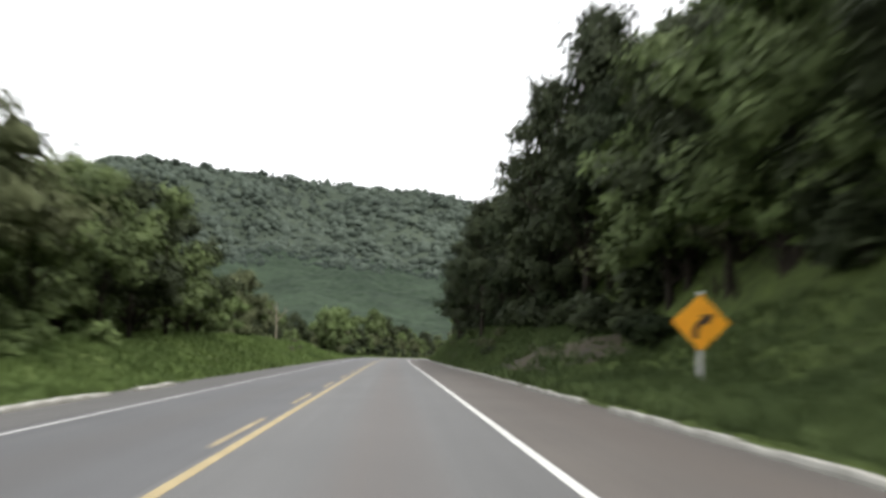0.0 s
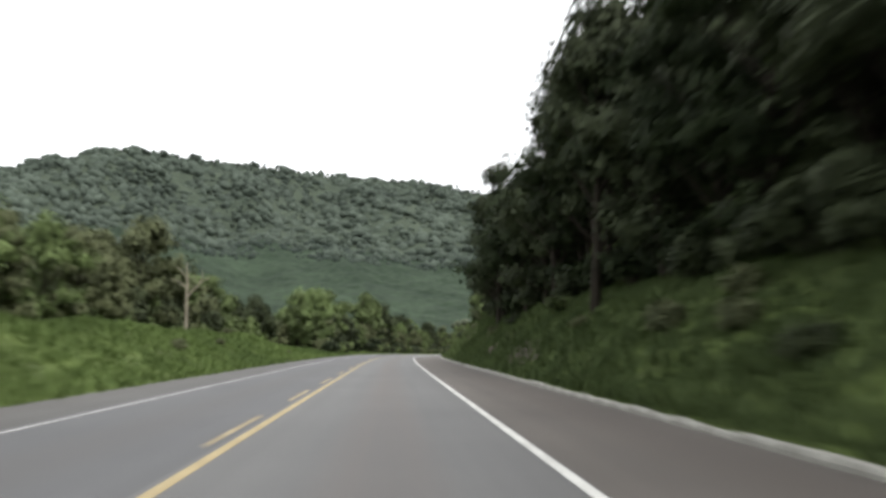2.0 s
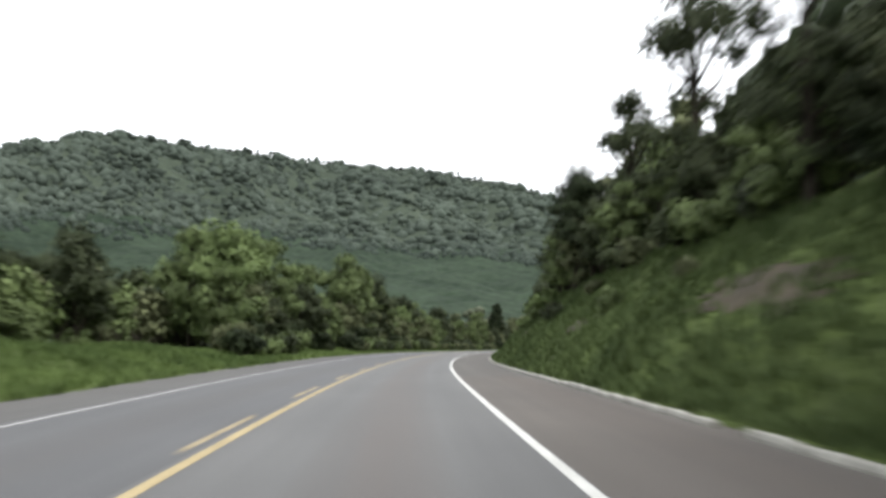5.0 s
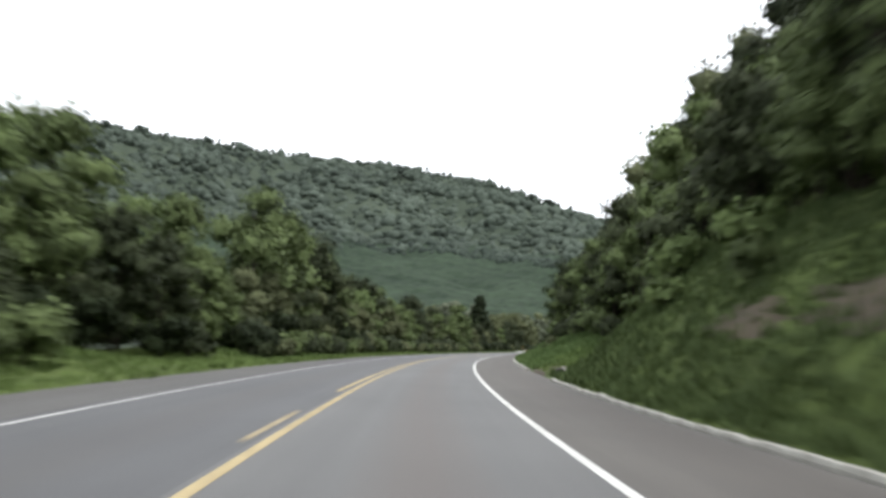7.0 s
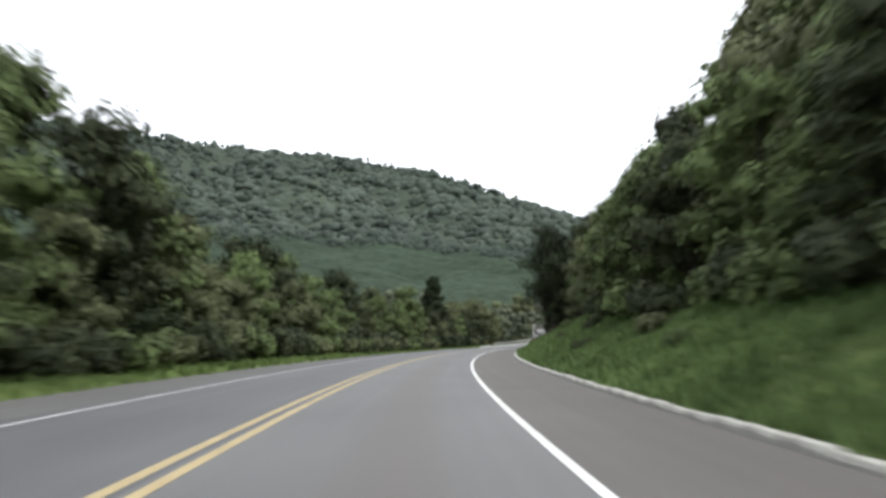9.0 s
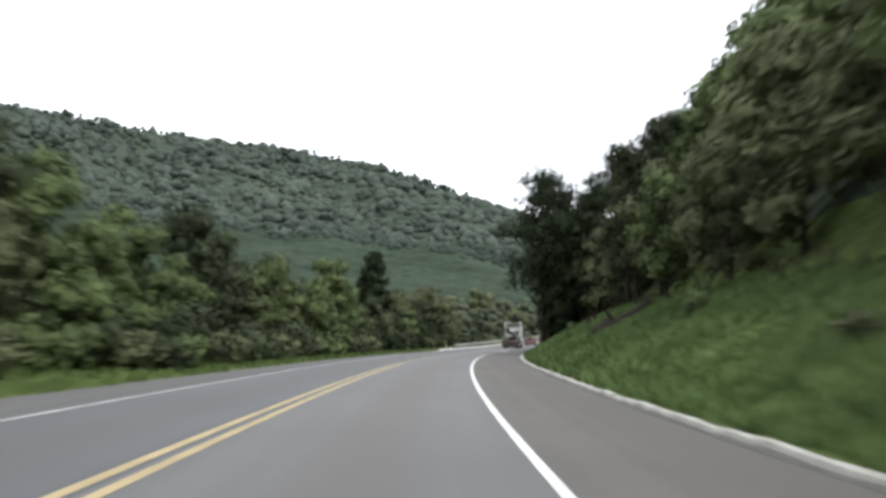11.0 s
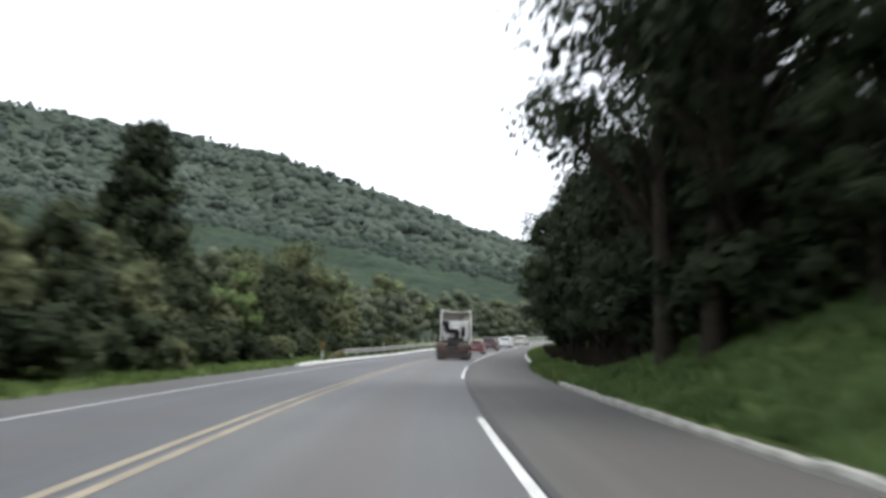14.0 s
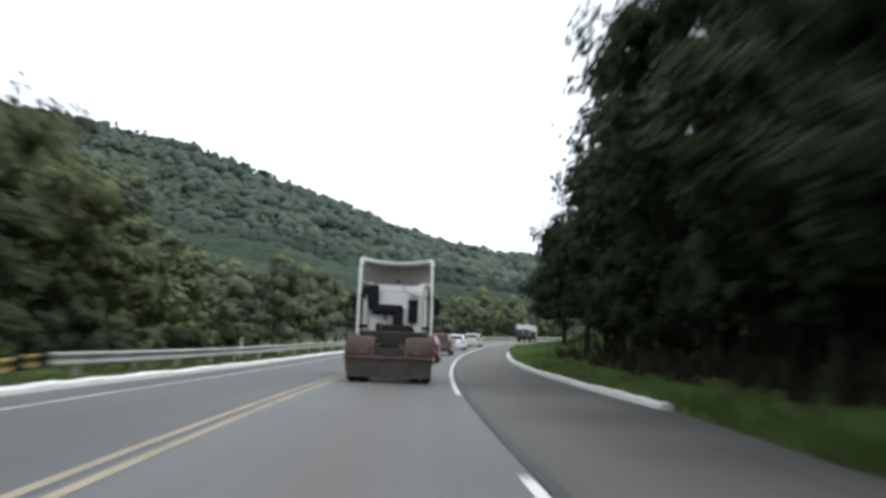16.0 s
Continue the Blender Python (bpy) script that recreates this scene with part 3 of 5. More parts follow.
# canopy, airy and bush_deep carry painted forest shade in their leaves
SOURCE = {
    "broad": [make_tree("tree", 11 + k, 10, 7.5, 1.0, M_LEAF) for k in range(4)],
    "light": [make_tree("tree", 21 + k, 9, 7.5, 0.9, M_LEAF_LIGHT) for k in range(3)],
    "dark": [make_tree("tree", 31 + k, 10, 7.5, 1.4, M_LEAF_FOREST) for k in range(4)],
    "canopy": [make_tree("tree", 131 + k, 12, 8.5, 2.6, M_LEAF_SHADED, lobes=26, clumps=24, per=20, size=0.105) for k in range(4)],
    "olive": [make_tree("tree", 41 + k, 9, 7.0, 0.9, M_LEAF_OLIVE) for k in range(3)],
    "umbrella": [make_tree("tree", 51, 9, 10, 2.6, M_LEAF_OLIVE, lobes=34, clumps=20, size=0.12, droop=0.8, shape='umbrella')],
    "thin": [make_tree("tree", 61 + k, 12, 5.5, 2.5, M_LEAF_FOREST, lobes=26, clumps=18, per=13, size=0.11, thin=True) for k in range(3)],
    "airy": [make_tree("tree", 161 + k, 13, 6.5, 3.0, M_LEAF_SHADED, lobes=30, clumps=15, per=12, size=0.1, thin=True) for k in range(3)],
    "conifer": [make_tree("tree", 71, 12.5, 7.6, 1.0, M_LEAF_SHADED, lobes=34, clumps=18, size=0.15, droop=0.6, shape='cone')],
    "bush": [make_shrub("bush", 81 + k, 2.2, 2.8, M_LEAF) for k in range(3)],
    "bush_dark": [make_shrub("bush", 86 + k, 2.2, 2.8, M_LEAF_FOREST) for k in range(2)],
    "bush_deep": [make_shrub("bush", 186 + k, 2.4, 2.8, M_LEAF_SHADED) for k in range(2)],
    "bush_light": [make_shrub("bush", 91 + k, 1.8, 2.4, M_LEAF_LIGHT) for k in range(2)],
    "bush_olive": [make_shrub("bush", 95, 2.0, 2.6, M_LEAF_OLIVE)],
}
used = set()
pick = random.Random(5)


def plant(kind, s, o, scale=1.0):
    """Stands a tree or bush of that kind on the ground at (s, o)."""
    src = SOURCE[kind][pick.randrange(9) % len(SOURCE[kind])]
    m = place(s, o, -0.1, pick.uniform(0, 360))
    label, cat = LABELS[kind]
    if src.name in used:
        ob = copy_thing(src, m)
    else:
        used.add(src.name)
        ob = src
        ob.matrix_basis = m
    ob.scale = (scale, scale, scale)
    tagged(ob, label, cat, "roadside bushes" if cat == "bush" else "roadside trees")
    return ob


WOODS = {}


def wood(kind, s, o, scale):
    """Notes a tree of the far woods, which are joined into one mesh for each leaf colour."""
    WOODS.setdefault(kind, []).append((s, o, scale))


def grow_woods():
    leaf = {"broad": M_LEAF, "dark": M_LEAF_FOREST, "olive": M_LEAF_OLIVE, "grey": M_LEAF_HAZY}
    rng = np.random.default_rng(77)
    for kind, spots in WOODS.items():
        pieces = []
        for s, o, sc in spots:
            x, y = road_xy(s, o)
            base = np.array([float(x), float(y), float(ground_z(s, o))])
            n = 13
            u = rng.uniform(0, 1, n)
            ring = 3.4 * sc * np.sqrt(np.clip(1 - (2 * u - 0.8) ** 2, 0.05, 1)) * rng.uniform(0.3, 1, n)
            a = rng.uniform(0, 6.28, n)
            cen = base + np.stack([ring * np.cos(a), ring * np.sin(a), sc * (1.2 + 7.8 * u)], 1)
            rad = sc * rng.uniform(1.1, 1.8, n)
            pieces.append(tube([base - [0, 0, 0.4], base + [0.1, 0.1, 4 * sc], base + [0, 0.2, 8 * sc]], [0.25 * sc, 0.18 * sc, 0.06 * sc], 5))
            pieces.append(blobs(rng, cen, rad * (0.92 if kind == "grey" else 0.8), 0.85, rough=0.12 if kind == "grey" else 0.2))
            d = rng.standard_normal((n * 20, 3))
            d[:, 2] = np.abs(d[:, 2]) - 0.2
            d /= np.linalg.norm(d, axis=1)[:, None]
            pieces.append(sprays(rng, np.repeat(cen, 20, 0) + d * np.repeat(rad, 20)[:, None] * 0.92, d, 6, 0.15 if kind == "grey" else 0.2, 0.25))
        v, f = join(pieces)
        tagged(new("woodland", fast_mesh("woodland", v, f, leaf[kind])), "dense mixed woodland behind the roadside trees", "woodland", kind="stuff")

BRUSH = {}


def brush(kind, s, o, scale):
    """Notes a bush of the dense undergrowth, which is joined into one mesh for each leaf colour."""
    BRUSH.setdefault(kind, []).append((s, o, scale))


def grow_brush():
    rng = np.random.default_rng(78)
    for kind, spots in BRUSH.items():
        pieces = []
        for k, (s, o, sc) in enumerate(spots):
            me = SOURCE[kind][k % len(SOURCE[kind])].children[1].data
            v = np.empty(len(me.vertices) * 3)
            me.vertices.foreach_get("co", v)
            f = np.empty(len(me.loops), int)
            me.loops.foreach_get("vertex_index", f)
            a, b = rng.uniform(0, 6.28), v.reshape(-1, 3) * sc
            x, y = road_xy(s, o)
            turned = np.stack([b[:, 0] * math.cos(a) - b[:, 1] * math.sin(a) + float(x), b[:, 0] * math.sin(a) + b[:, 1] * math.cos(a) + float(y), b[:, 2] + float(ground_z(s, o)) - 0.1], 1)
            pieces.append((turned, f.reshape(len(me.polygons), -1)))
        v, f = join(pieces)
        tagged(new("undergrowth", fast_mesh("undergrowth", v, f, SOURCE[kind][0].children[1].data.materials[0])), "dense leafy undergrowth at the forest's foot", "undergrowth", kind="stuff")


# left side, trees behind the grassy bank
for s, o, k, sc in ((22, -16.5, 'dark', 0.7), (26.5, -12.6, 'umbrella', 0.95), (26, -10.9, 'broad', 0.64), (30.5, -10.9, 'broad', 0.7), (36.5, -10.7, 'broad', 0.76), (42, -11, 'dark', 0.84), (47.5, -10.7, 'broad', 0.84), (52.5, -10.8, 'dark', 0.78), (57, -11.2, 'broad', 0.66),
                    (33, -15, 'broad', 0.72), (39, -13.2, 'broad', 0.86), (45, -13.4, 'broad', 0.9), (50.5, -13.6, 'dark', 0.86), (55, -14.6, 'broad', 0.62), (62, -13.6, 'broad', 0.58), (66.5, -14, 'light', 0.58), (71, -13.6, 'light', 0.62), (75.5, -14, 'olive', 0.58), (80.5, -14, 'light', 0.56), (86, -14.5, 'olive', 0.58), (91, -15, 'olive', 0.55),
                    (40, -21, 'dark', 0.7), (60, -21, 'dark', 0.6), (78, -21, 'broad', 0.58)):
    plant(k, s, o, sc)
for s, o, k, sc in ((94, -18, 'olive', 0.78), (100, -18.5, 'olive', 0.82), (107, -18, 'olive', 1.06), (113, -19, 'olive', 1.08), (119, -19, 'light', 0.85), (126, -19, 'olive', 0.85), (133, -19, 'broad', 0.8),
                    (140, -18, 'dark', 0.62), (146, -16, 'dark', 0.6), (150, -18, 'dark', 0.7), (156, -10.8, 'light', 0.88), (158, -14, 'broad', 0.85), (163, -14.5, 'light', 1.02), (169, -13.5, 'light', 1.02), (176, -13.5, 'broad', 1.0),
                    (183, -13.5, 'light', 0.84), (190, -13.5, 'broad', 0.88), (199, -11.6, 'broad', 1.18), (204.5, -11.8, 'broad', 1.06), (210.5, -12, 'broad', 1.05), (217, -11.5, 'dark', 1.0), (223, -12, 'broad', 0.98)):
    plant(k, s, o, sc)
s = 230
while s < 300:
    plant(pick.choice(['broad', 'broad', 'light', 'dark', 'olive']), s, -13.5 + pick.uniform(-2, .8), pick.uniform(0.72, 0.98))
    s += pick.uniform(5, 7)
for s, o, k, sc in ((302.5, -11.9, 'broad', 0.9), (307.5, -12.2, 'broad', 0.95), (315, -14.5, 'dark', 0.8), (321, -15.5, 'olive', 0.65), (327.5, -13.2, 'conifer', 0.92), (334, -14.5, 'dark', 0.62), (334.6, -10.2, 'light', 0.56),
                    (345, -15, 'dark', 0.6), (359, -14, 'umbrella', 1.12), (365, -13.2, 'olive', 0.85), (352, -13, 'dark', 0.7), (314, -9.6, 'dark', 0.5), (319.5, -9.4, 'olive', 0.46), (324, -9.2, 'dark', 0.4), (329, -9.3, 'olive', 0.4), (338.8, -9.6, 'dark', 0.42), (343.5, -9.4, 'dark', 0.48), (349, -9.8, 'dark', 0.62), (358, -11.2, 'dark', 0.5), (367, -14, 'olive', 0.62)):
    plant(k, s, o, sc)
s = 372
while s < 470:
    wood(pick.choice(['grey', 'grey', 'olive']), s, -14 + pick.uniform(-2, 2), pick.uniform(0.45, 0.65))
    s += pick.uniform(5, 7)
for oa, n in ((-24, 0.8), (-38, 1.1)):
    s = 372
    while s < 630:
        wood(pick.choice(['grey', 'grey', 'olive']), s, oa + pick.uniform(-3, 3), n * pick.uniform(0.8, 1.2))
        s += pick.uniform(6, 9)
s = 470
while s < 630:
    wood(pick.choice(['grey', 'olive', 'grey']), s, -15 + pick.uniform(-2, 2), pick.uniform(0.5, 0.75))
    s += pick.uniform(5, 7)
for row, size in ((-20, 0.42), (-26, 0.65), (-37, 0.6)):
    s = 20 + row * 0.1
    while s < 372:
        wood(pick.choice(['broad', 'dark', 'olive', 'dark']), s, row + pick.uniform(-2, 2), size * pick.uniform(0.85, 1.15))
        s += pick.uniform(6, 9)
s = 154
while s < 330:
    plant(pick.choice(['broad', 'dark', 'broad', 'olive'] if s < 308 else ['dark', 'dark', 'olive']), s, -10.4 + pick.uniform(-0.6, 0.6), pick.uniform(0.48, 0.64))
    s += pick.uniform(4, 5.5)
# bushes at the foot of the left trees; bush_deep has shade in its colour
s = 18
while s < 330:
    back = 4.5 if 88 < s < 150 else (2.5 if s < 88 else (-1.8 if s < 183 else -3.3))
    kinds = ['bush_deep', 'bush_deep', 'bush_dark', 'bush_dark', 'bush_olive'] if s > 150 else (['bush', 'bush_light', 'bush_olive'] if s > 70 else ['bush', 'bush', 'bush_dark', 'bush_light', 'bush_olive'])
    plant(pick.choice(kinds), s, -11.3 + pick.uniform(-1.5, 0.4) - back, pick.uniform(0.6, 1.15))
    s += pick.uniform(3.0, 4.6)
while s < 430:
    brush(pick.choice(['bush_deep', 'bush_dark', 'bush_deep'] if s < 366 else ['bush_olive', 'bush_dark', 'bush', 'bush_olive']), s, -8.9 + pick.uniform(-1.4, 0.6), pick.uniform(0.7, 1.15))
    s += pick.uniform(2.4, 3.6)


# thicket close behind the outer kerb
for s0, s1, o in ((148, 164, -7.7), (186, 250, -7.5), (250, 306, -6.7), (306, 338, -6.9), (338, 372, -7.9)):
    s = s0
    while s < s1:
        plant(pick.choice(['bush_deep', 'bush_dark', 'bush_deep', 'bush_olive'] if s > 300 else (['bush_dark', 'bush', 'bush_deep'] if s < 170 else ['bush_dark', 'bush_dark', 'bush', 'bush_olive'])), s, o + pick.uniform(-0.3, 0.3), pick.uniform(0.55, 0.85))
        s += pick.uniform(1.8, 2.6)

# right side, forest on the cut slope
def slope_row(s0, s1, o, step, kinds, lo, hi, jitter=1.0, put=plant):
    s = s0
    while s < s1:
        put(pick.choice(kinds), s, o + pick.uniform(-jitter, jitter), pick.uniform(lo, hi))
        s += step * pick.uniform(0.75, 1.25)


def slope_woods(s0, s1, o, step, lo, hi, kinds=('dark', 'broad', 'broad', 'olive')):
    s = s0
    while s < s1:
        wood(pick.choice(kinds), s, o + pick.uniform(-1.5, 1.5), pick.uniform(lo, hi))
        s += step * pick.uniform(0.75, 1.25)


D = ['dark', 'dark', 'broad', 'olive']
slope_row(8, 34, 12.3, 4.6, ['dark', 'dark', 'broad'], 0.8, 1.0)
slope_row(34, 60, 12.3, 4.6, ['dark', 'canopy', 'canopy'], 0.74, 0.9)
slope_row(60, 112, 10.8, 4.2, ['canopy', 'canopy', 'canopy', 'dark'], 0.74, 0.9, 0.6)
slope_row(114, 140, 11.6, 4.2, D, 0.36, 0.5)
slope_row(140, 172, 11.9, 3.8, ['dark', 'dark', 'broad', 'olive'], 0.42, 0.56, 0.5)
slope_row(138, 172, 13.4, 4.0, ['dark', 'dark', 'broad'], 0.42, 0.52, 0.6)
slope_row(122, 140, 11.2, 2.4, ['bush_dark', 'bush_dark', 'bush_olive', 'bush'], 0.5, 0.85, 0.4)
slope_woods(8, 40, 16.5, 4.8, 0.85, 1.1)
slope_woods(40, 116, 16.5, 4.8, 0.85, 1.1, ('dark',))
slope_woods(116, 126, 16.5, 4.8, 0.42, 0.55)
slope_woods(126, 170, 16.5, 4.8, 0.38, 0.5)
slope_woods(0, 114, 22, 7.0, 0.9, 1.15)
slope_woods(114, 170, 22, 5.5, 0.38, 0.52)
slope_woods(306, 372, 21, 5, 0.5, 0.68)
E = ['broad', 'olive', 'olive', 'dark']
slope_row(178, 236, 13.0, 4.4, ['dark', 'dark', 'broad'], 0.62, 0.8)
slope_row(236, 274, 14.3, 4.8, E, 0.62, 0.88)
slope_row(274, 298, 14.3, 4.4, ['dark', 'thin', 'olive', 'dark', 'thin'], 0.74, 0.92)
slope_row(278, 300, 16.2, 4.0, ['thin', 'dark'], 0.8, 0.98)
slope_woods(186, 298, 18.5, 4.8, 0.72, 0.92)
slope_woods(180, 312, 24, 6, 0.9, 1.15)
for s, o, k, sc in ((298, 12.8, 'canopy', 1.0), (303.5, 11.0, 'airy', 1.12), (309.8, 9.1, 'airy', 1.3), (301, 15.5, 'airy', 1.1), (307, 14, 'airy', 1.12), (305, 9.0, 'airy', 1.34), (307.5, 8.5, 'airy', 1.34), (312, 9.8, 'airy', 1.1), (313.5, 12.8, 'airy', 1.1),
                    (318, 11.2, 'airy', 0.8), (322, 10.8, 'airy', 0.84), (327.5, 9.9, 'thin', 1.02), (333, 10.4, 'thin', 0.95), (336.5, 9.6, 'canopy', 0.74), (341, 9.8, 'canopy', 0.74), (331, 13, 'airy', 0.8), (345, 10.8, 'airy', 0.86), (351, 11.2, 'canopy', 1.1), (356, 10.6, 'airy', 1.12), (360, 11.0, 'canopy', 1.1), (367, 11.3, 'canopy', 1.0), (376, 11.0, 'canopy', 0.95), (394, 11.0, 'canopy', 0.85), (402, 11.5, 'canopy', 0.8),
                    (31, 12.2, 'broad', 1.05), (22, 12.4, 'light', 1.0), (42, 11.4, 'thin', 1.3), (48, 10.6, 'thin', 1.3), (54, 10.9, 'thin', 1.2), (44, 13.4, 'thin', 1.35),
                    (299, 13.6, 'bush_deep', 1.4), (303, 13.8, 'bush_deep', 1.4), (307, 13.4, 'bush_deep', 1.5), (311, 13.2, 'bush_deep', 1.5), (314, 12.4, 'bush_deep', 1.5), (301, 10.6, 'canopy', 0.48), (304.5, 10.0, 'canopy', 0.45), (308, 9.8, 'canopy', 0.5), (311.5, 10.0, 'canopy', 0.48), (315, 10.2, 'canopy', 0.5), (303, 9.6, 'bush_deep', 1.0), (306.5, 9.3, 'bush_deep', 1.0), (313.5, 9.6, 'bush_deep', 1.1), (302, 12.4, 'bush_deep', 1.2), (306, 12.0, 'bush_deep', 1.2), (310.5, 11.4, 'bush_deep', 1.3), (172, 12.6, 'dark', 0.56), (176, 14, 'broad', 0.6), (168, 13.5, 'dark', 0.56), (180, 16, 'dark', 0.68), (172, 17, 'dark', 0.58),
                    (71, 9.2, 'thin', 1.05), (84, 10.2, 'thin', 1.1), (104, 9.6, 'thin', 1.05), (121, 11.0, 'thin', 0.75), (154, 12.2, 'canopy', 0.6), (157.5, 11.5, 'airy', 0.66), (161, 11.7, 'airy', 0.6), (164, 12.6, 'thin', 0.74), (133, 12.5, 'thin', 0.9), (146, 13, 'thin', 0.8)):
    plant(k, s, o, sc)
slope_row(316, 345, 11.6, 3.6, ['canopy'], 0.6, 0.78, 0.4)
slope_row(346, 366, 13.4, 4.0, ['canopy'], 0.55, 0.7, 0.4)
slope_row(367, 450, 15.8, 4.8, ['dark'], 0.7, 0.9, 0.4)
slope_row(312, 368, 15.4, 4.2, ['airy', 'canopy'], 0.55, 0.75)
slope_woods(6, 62, 13.2, 2.2, 0.3, 0.42)
slope_woods(6, 62, 15.0, 2.6, 0.3, 0.42)
slope_woods(180, 232, 14.8, 2.4, 0.28, 0.4)
slope_woods(180, 215, 16.4, 2.6, 0.3, 0.42)
slope_woods(296, 330, 17.5, 4.0, 0.5, 0.65)
slope_woods(314, 370, 17.0, 2.4, 0.3, 0.42)
slope_woods(98, 188, -17.4, 2.4, 0.28, 0.38)
for s, o, k in ((163, 9.4, 0.55), (166, 10.6, 0.8), (169, 9.0, 0.5), (171.5, 10.2, 0.85), (174.5, 10.2, 0.7)):
    plant(pick.choice(['bush', 'bush_light', 'bush_light']), s, o, k)
slope_woods(372, 630, 20, 6.5, 0.9, 1.2)
slope_woods(450, 630, 17, 5, 0.7, 0.95)
slope_row(4, 28, 12.4, 2.3, ['bush', 'bush_dark', 'bush_dark', 'bush_olive'], 0.55, 1.05, 0.4, brush)
slope_row(28, 60, 11.0, 2.3, ['bush_deep', 'bush_dark', 'bush_dark', 'bush_deep'], 0.55, 1.05, 0.5)
slope_row(60, 118, 10.9, 2.2, ['bush_deep', 'bush_dark', 'bush_deep', 'bush_deep'], 0.6, 1.0, 0.5)
slope_row(119, 180, 12.2, 2.8, ['bush', 'bush_dark', 'bush_olive', 'bush_light'], 0.45, 0.8, 0.6, brush)
slope_row(190, 236, 11.0, 2.4, ['bush', 'bush_dark', 'bush_dark'], 0.5, 0.95, 0.5)
slope_row(236, 300, 12.6, 2.6, ['bush', 'bush_dark', 'bush_dark', 'bush_olive'], 0.5, 0.95, 0.6, brush)
# shade-coloured trees and bushes that darken the foot of the right forest
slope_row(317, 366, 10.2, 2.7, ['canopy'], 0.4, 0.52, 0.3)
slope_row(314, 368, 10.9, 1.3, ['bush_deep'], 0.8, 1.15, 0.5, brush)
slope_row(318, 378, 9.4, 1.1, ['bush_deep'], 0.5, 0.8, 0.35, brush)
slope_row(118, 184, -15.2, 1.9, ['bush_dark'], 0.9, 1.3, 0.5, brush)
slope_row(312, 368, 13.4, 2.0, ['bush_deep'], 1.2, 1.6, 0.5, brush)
for s, o, k in ((52.6, 7.8, 0.34), (56.4, 8.4, 0.36), (60, 8.2, 0.42), (58, 9.2, 0.4), (70, 8.4, 0.3), (77, 9.2, 0.42), (83, 8.0, 0.26), (90, 9.0, 0.4), (97, 8.6, 0.35), (125, 9.5, 0.35), (141, 10, 0.4), (155, 9.8, 0.4), (206, 8.4, 0.3), (212, 9.2, 0.42), (219, 8.0, 0.3), (226, 9.4, 0.4), (238, 9.0, 0.3), (251, 10.2, 0.4), (266, 9.4, 0.32), (284, 10.0, 0.36), (132, 8.8, 0.45), (147, 9.0, 0.5)):
    plant(pick.choice(['bush', 'bush_dark', 'bush_olive']), s, o, k)
for s, o, k in ((17, -9.6, 0.6), (21, -10.6, 0.8), (25.5, -9.4, 0.55), (29, -10.4, 0.75), (34, -9.8, 0.6)):
    plant('bush_light', s, o, k)
for s, o, k in ((80, -7.8, 0.34), (92, -8.4, 0.26), (112, -7.0, 0.22), (104, -10.5, 0.4)):
    plant('bush_olive', s, o, k)
grow_woods()
grow_brush()
for kind in SOURCE.values():
    for src in kind:
        if src.name not in used:
            for ob in (*src.children_recursive, src):
                bpy.data.objects.remove(ob)
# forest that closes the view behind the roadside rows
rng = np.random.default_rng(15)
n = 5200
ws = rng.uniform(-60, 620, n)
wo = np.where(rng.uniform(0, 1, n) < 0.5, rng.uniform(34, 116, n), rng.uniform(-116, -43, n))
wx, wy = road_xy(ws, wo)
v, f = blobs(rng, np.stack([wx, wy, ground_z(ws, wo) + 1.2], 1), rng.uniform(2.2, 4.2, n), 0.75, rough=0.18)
tagged(new("woodland", fast_mesh("woodland", v, f, M_LEAF_SHADED, True)), "dark woodland stretching away behind the roadside", "woodland", kind="stuff")

# ---- forest on the far ridge ----
rng = np.random.default_rng(9)
n = 15500
hx = rng.uniform(-950, 720, n)
yc = np.interp(hx, CREST_X, CREST_Y)
hy = yc - (yc - 640) * rng.uniform(-0.04, 0.72, n) ** 1.0
hz = hill_z(hx, hy)
edge = 0.31 - 0.00016 * hx + 0.06 * lump(hx, hy, 90, 2.0)
upper = hz > edge * np.interp(hx, CREST_X, CREST_Z)
hr = 2.6 + 7.4 * rng.uniform(0, 1, n) ** 2.2
hc = np.stack([hx, hy, hz + 4.5 * lump(hx, hy, 52, 8.0) + 2.6 * lump(hx, hy, 19, 3.0) + rng.uniform(-1.6, 1.6, n)], 1)[upper]
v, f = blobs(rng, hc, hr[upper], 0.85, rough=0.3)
tagged(new("forest", fast_mesh("forest", v, f, M_HILL, True)), "dense forest covering the far ridge, haze put into its colour", "forest", kind="stuff")
# taller trees along the lower edge of the forest
n = 9000
hx = rng.uniform(-700, 650, n)
hy = np.interp(hx, CREST_X, CREST_Y)
hy = hy - (hy - 640) * rng.uniform(0.3, 0.75, n)
hz = hill_z(hx, hy)
edge = 0.31 - 0.00016 * hx + 0.06 * lump(hx, hy, 90, 2.0)
on = np.abs(hz / np.interp(hx, CREST_X, CREST_Z) - edge) < 0.045 * rng.uniform(0.1, 1, n)
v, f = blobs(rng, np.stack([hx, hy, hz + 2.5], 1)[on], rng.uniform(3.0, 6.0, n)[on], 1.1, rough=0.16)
tagged(new("forest_edge", fast_mesh("forest_edge", v, f, M_EDGE, True)), "taller trees along the forest's lower edge, trunk shade painted in", "forest", kind="stuff")
px, py = np.meshgrid(np.arange(-620, 640, 5.0), np.arange(0, 540, 5.0), indexing='ij')
py = py + np.interp(px, [-2600, -700, 0, 700, 2600], [200, 480, 600, 640, 500]) + 6
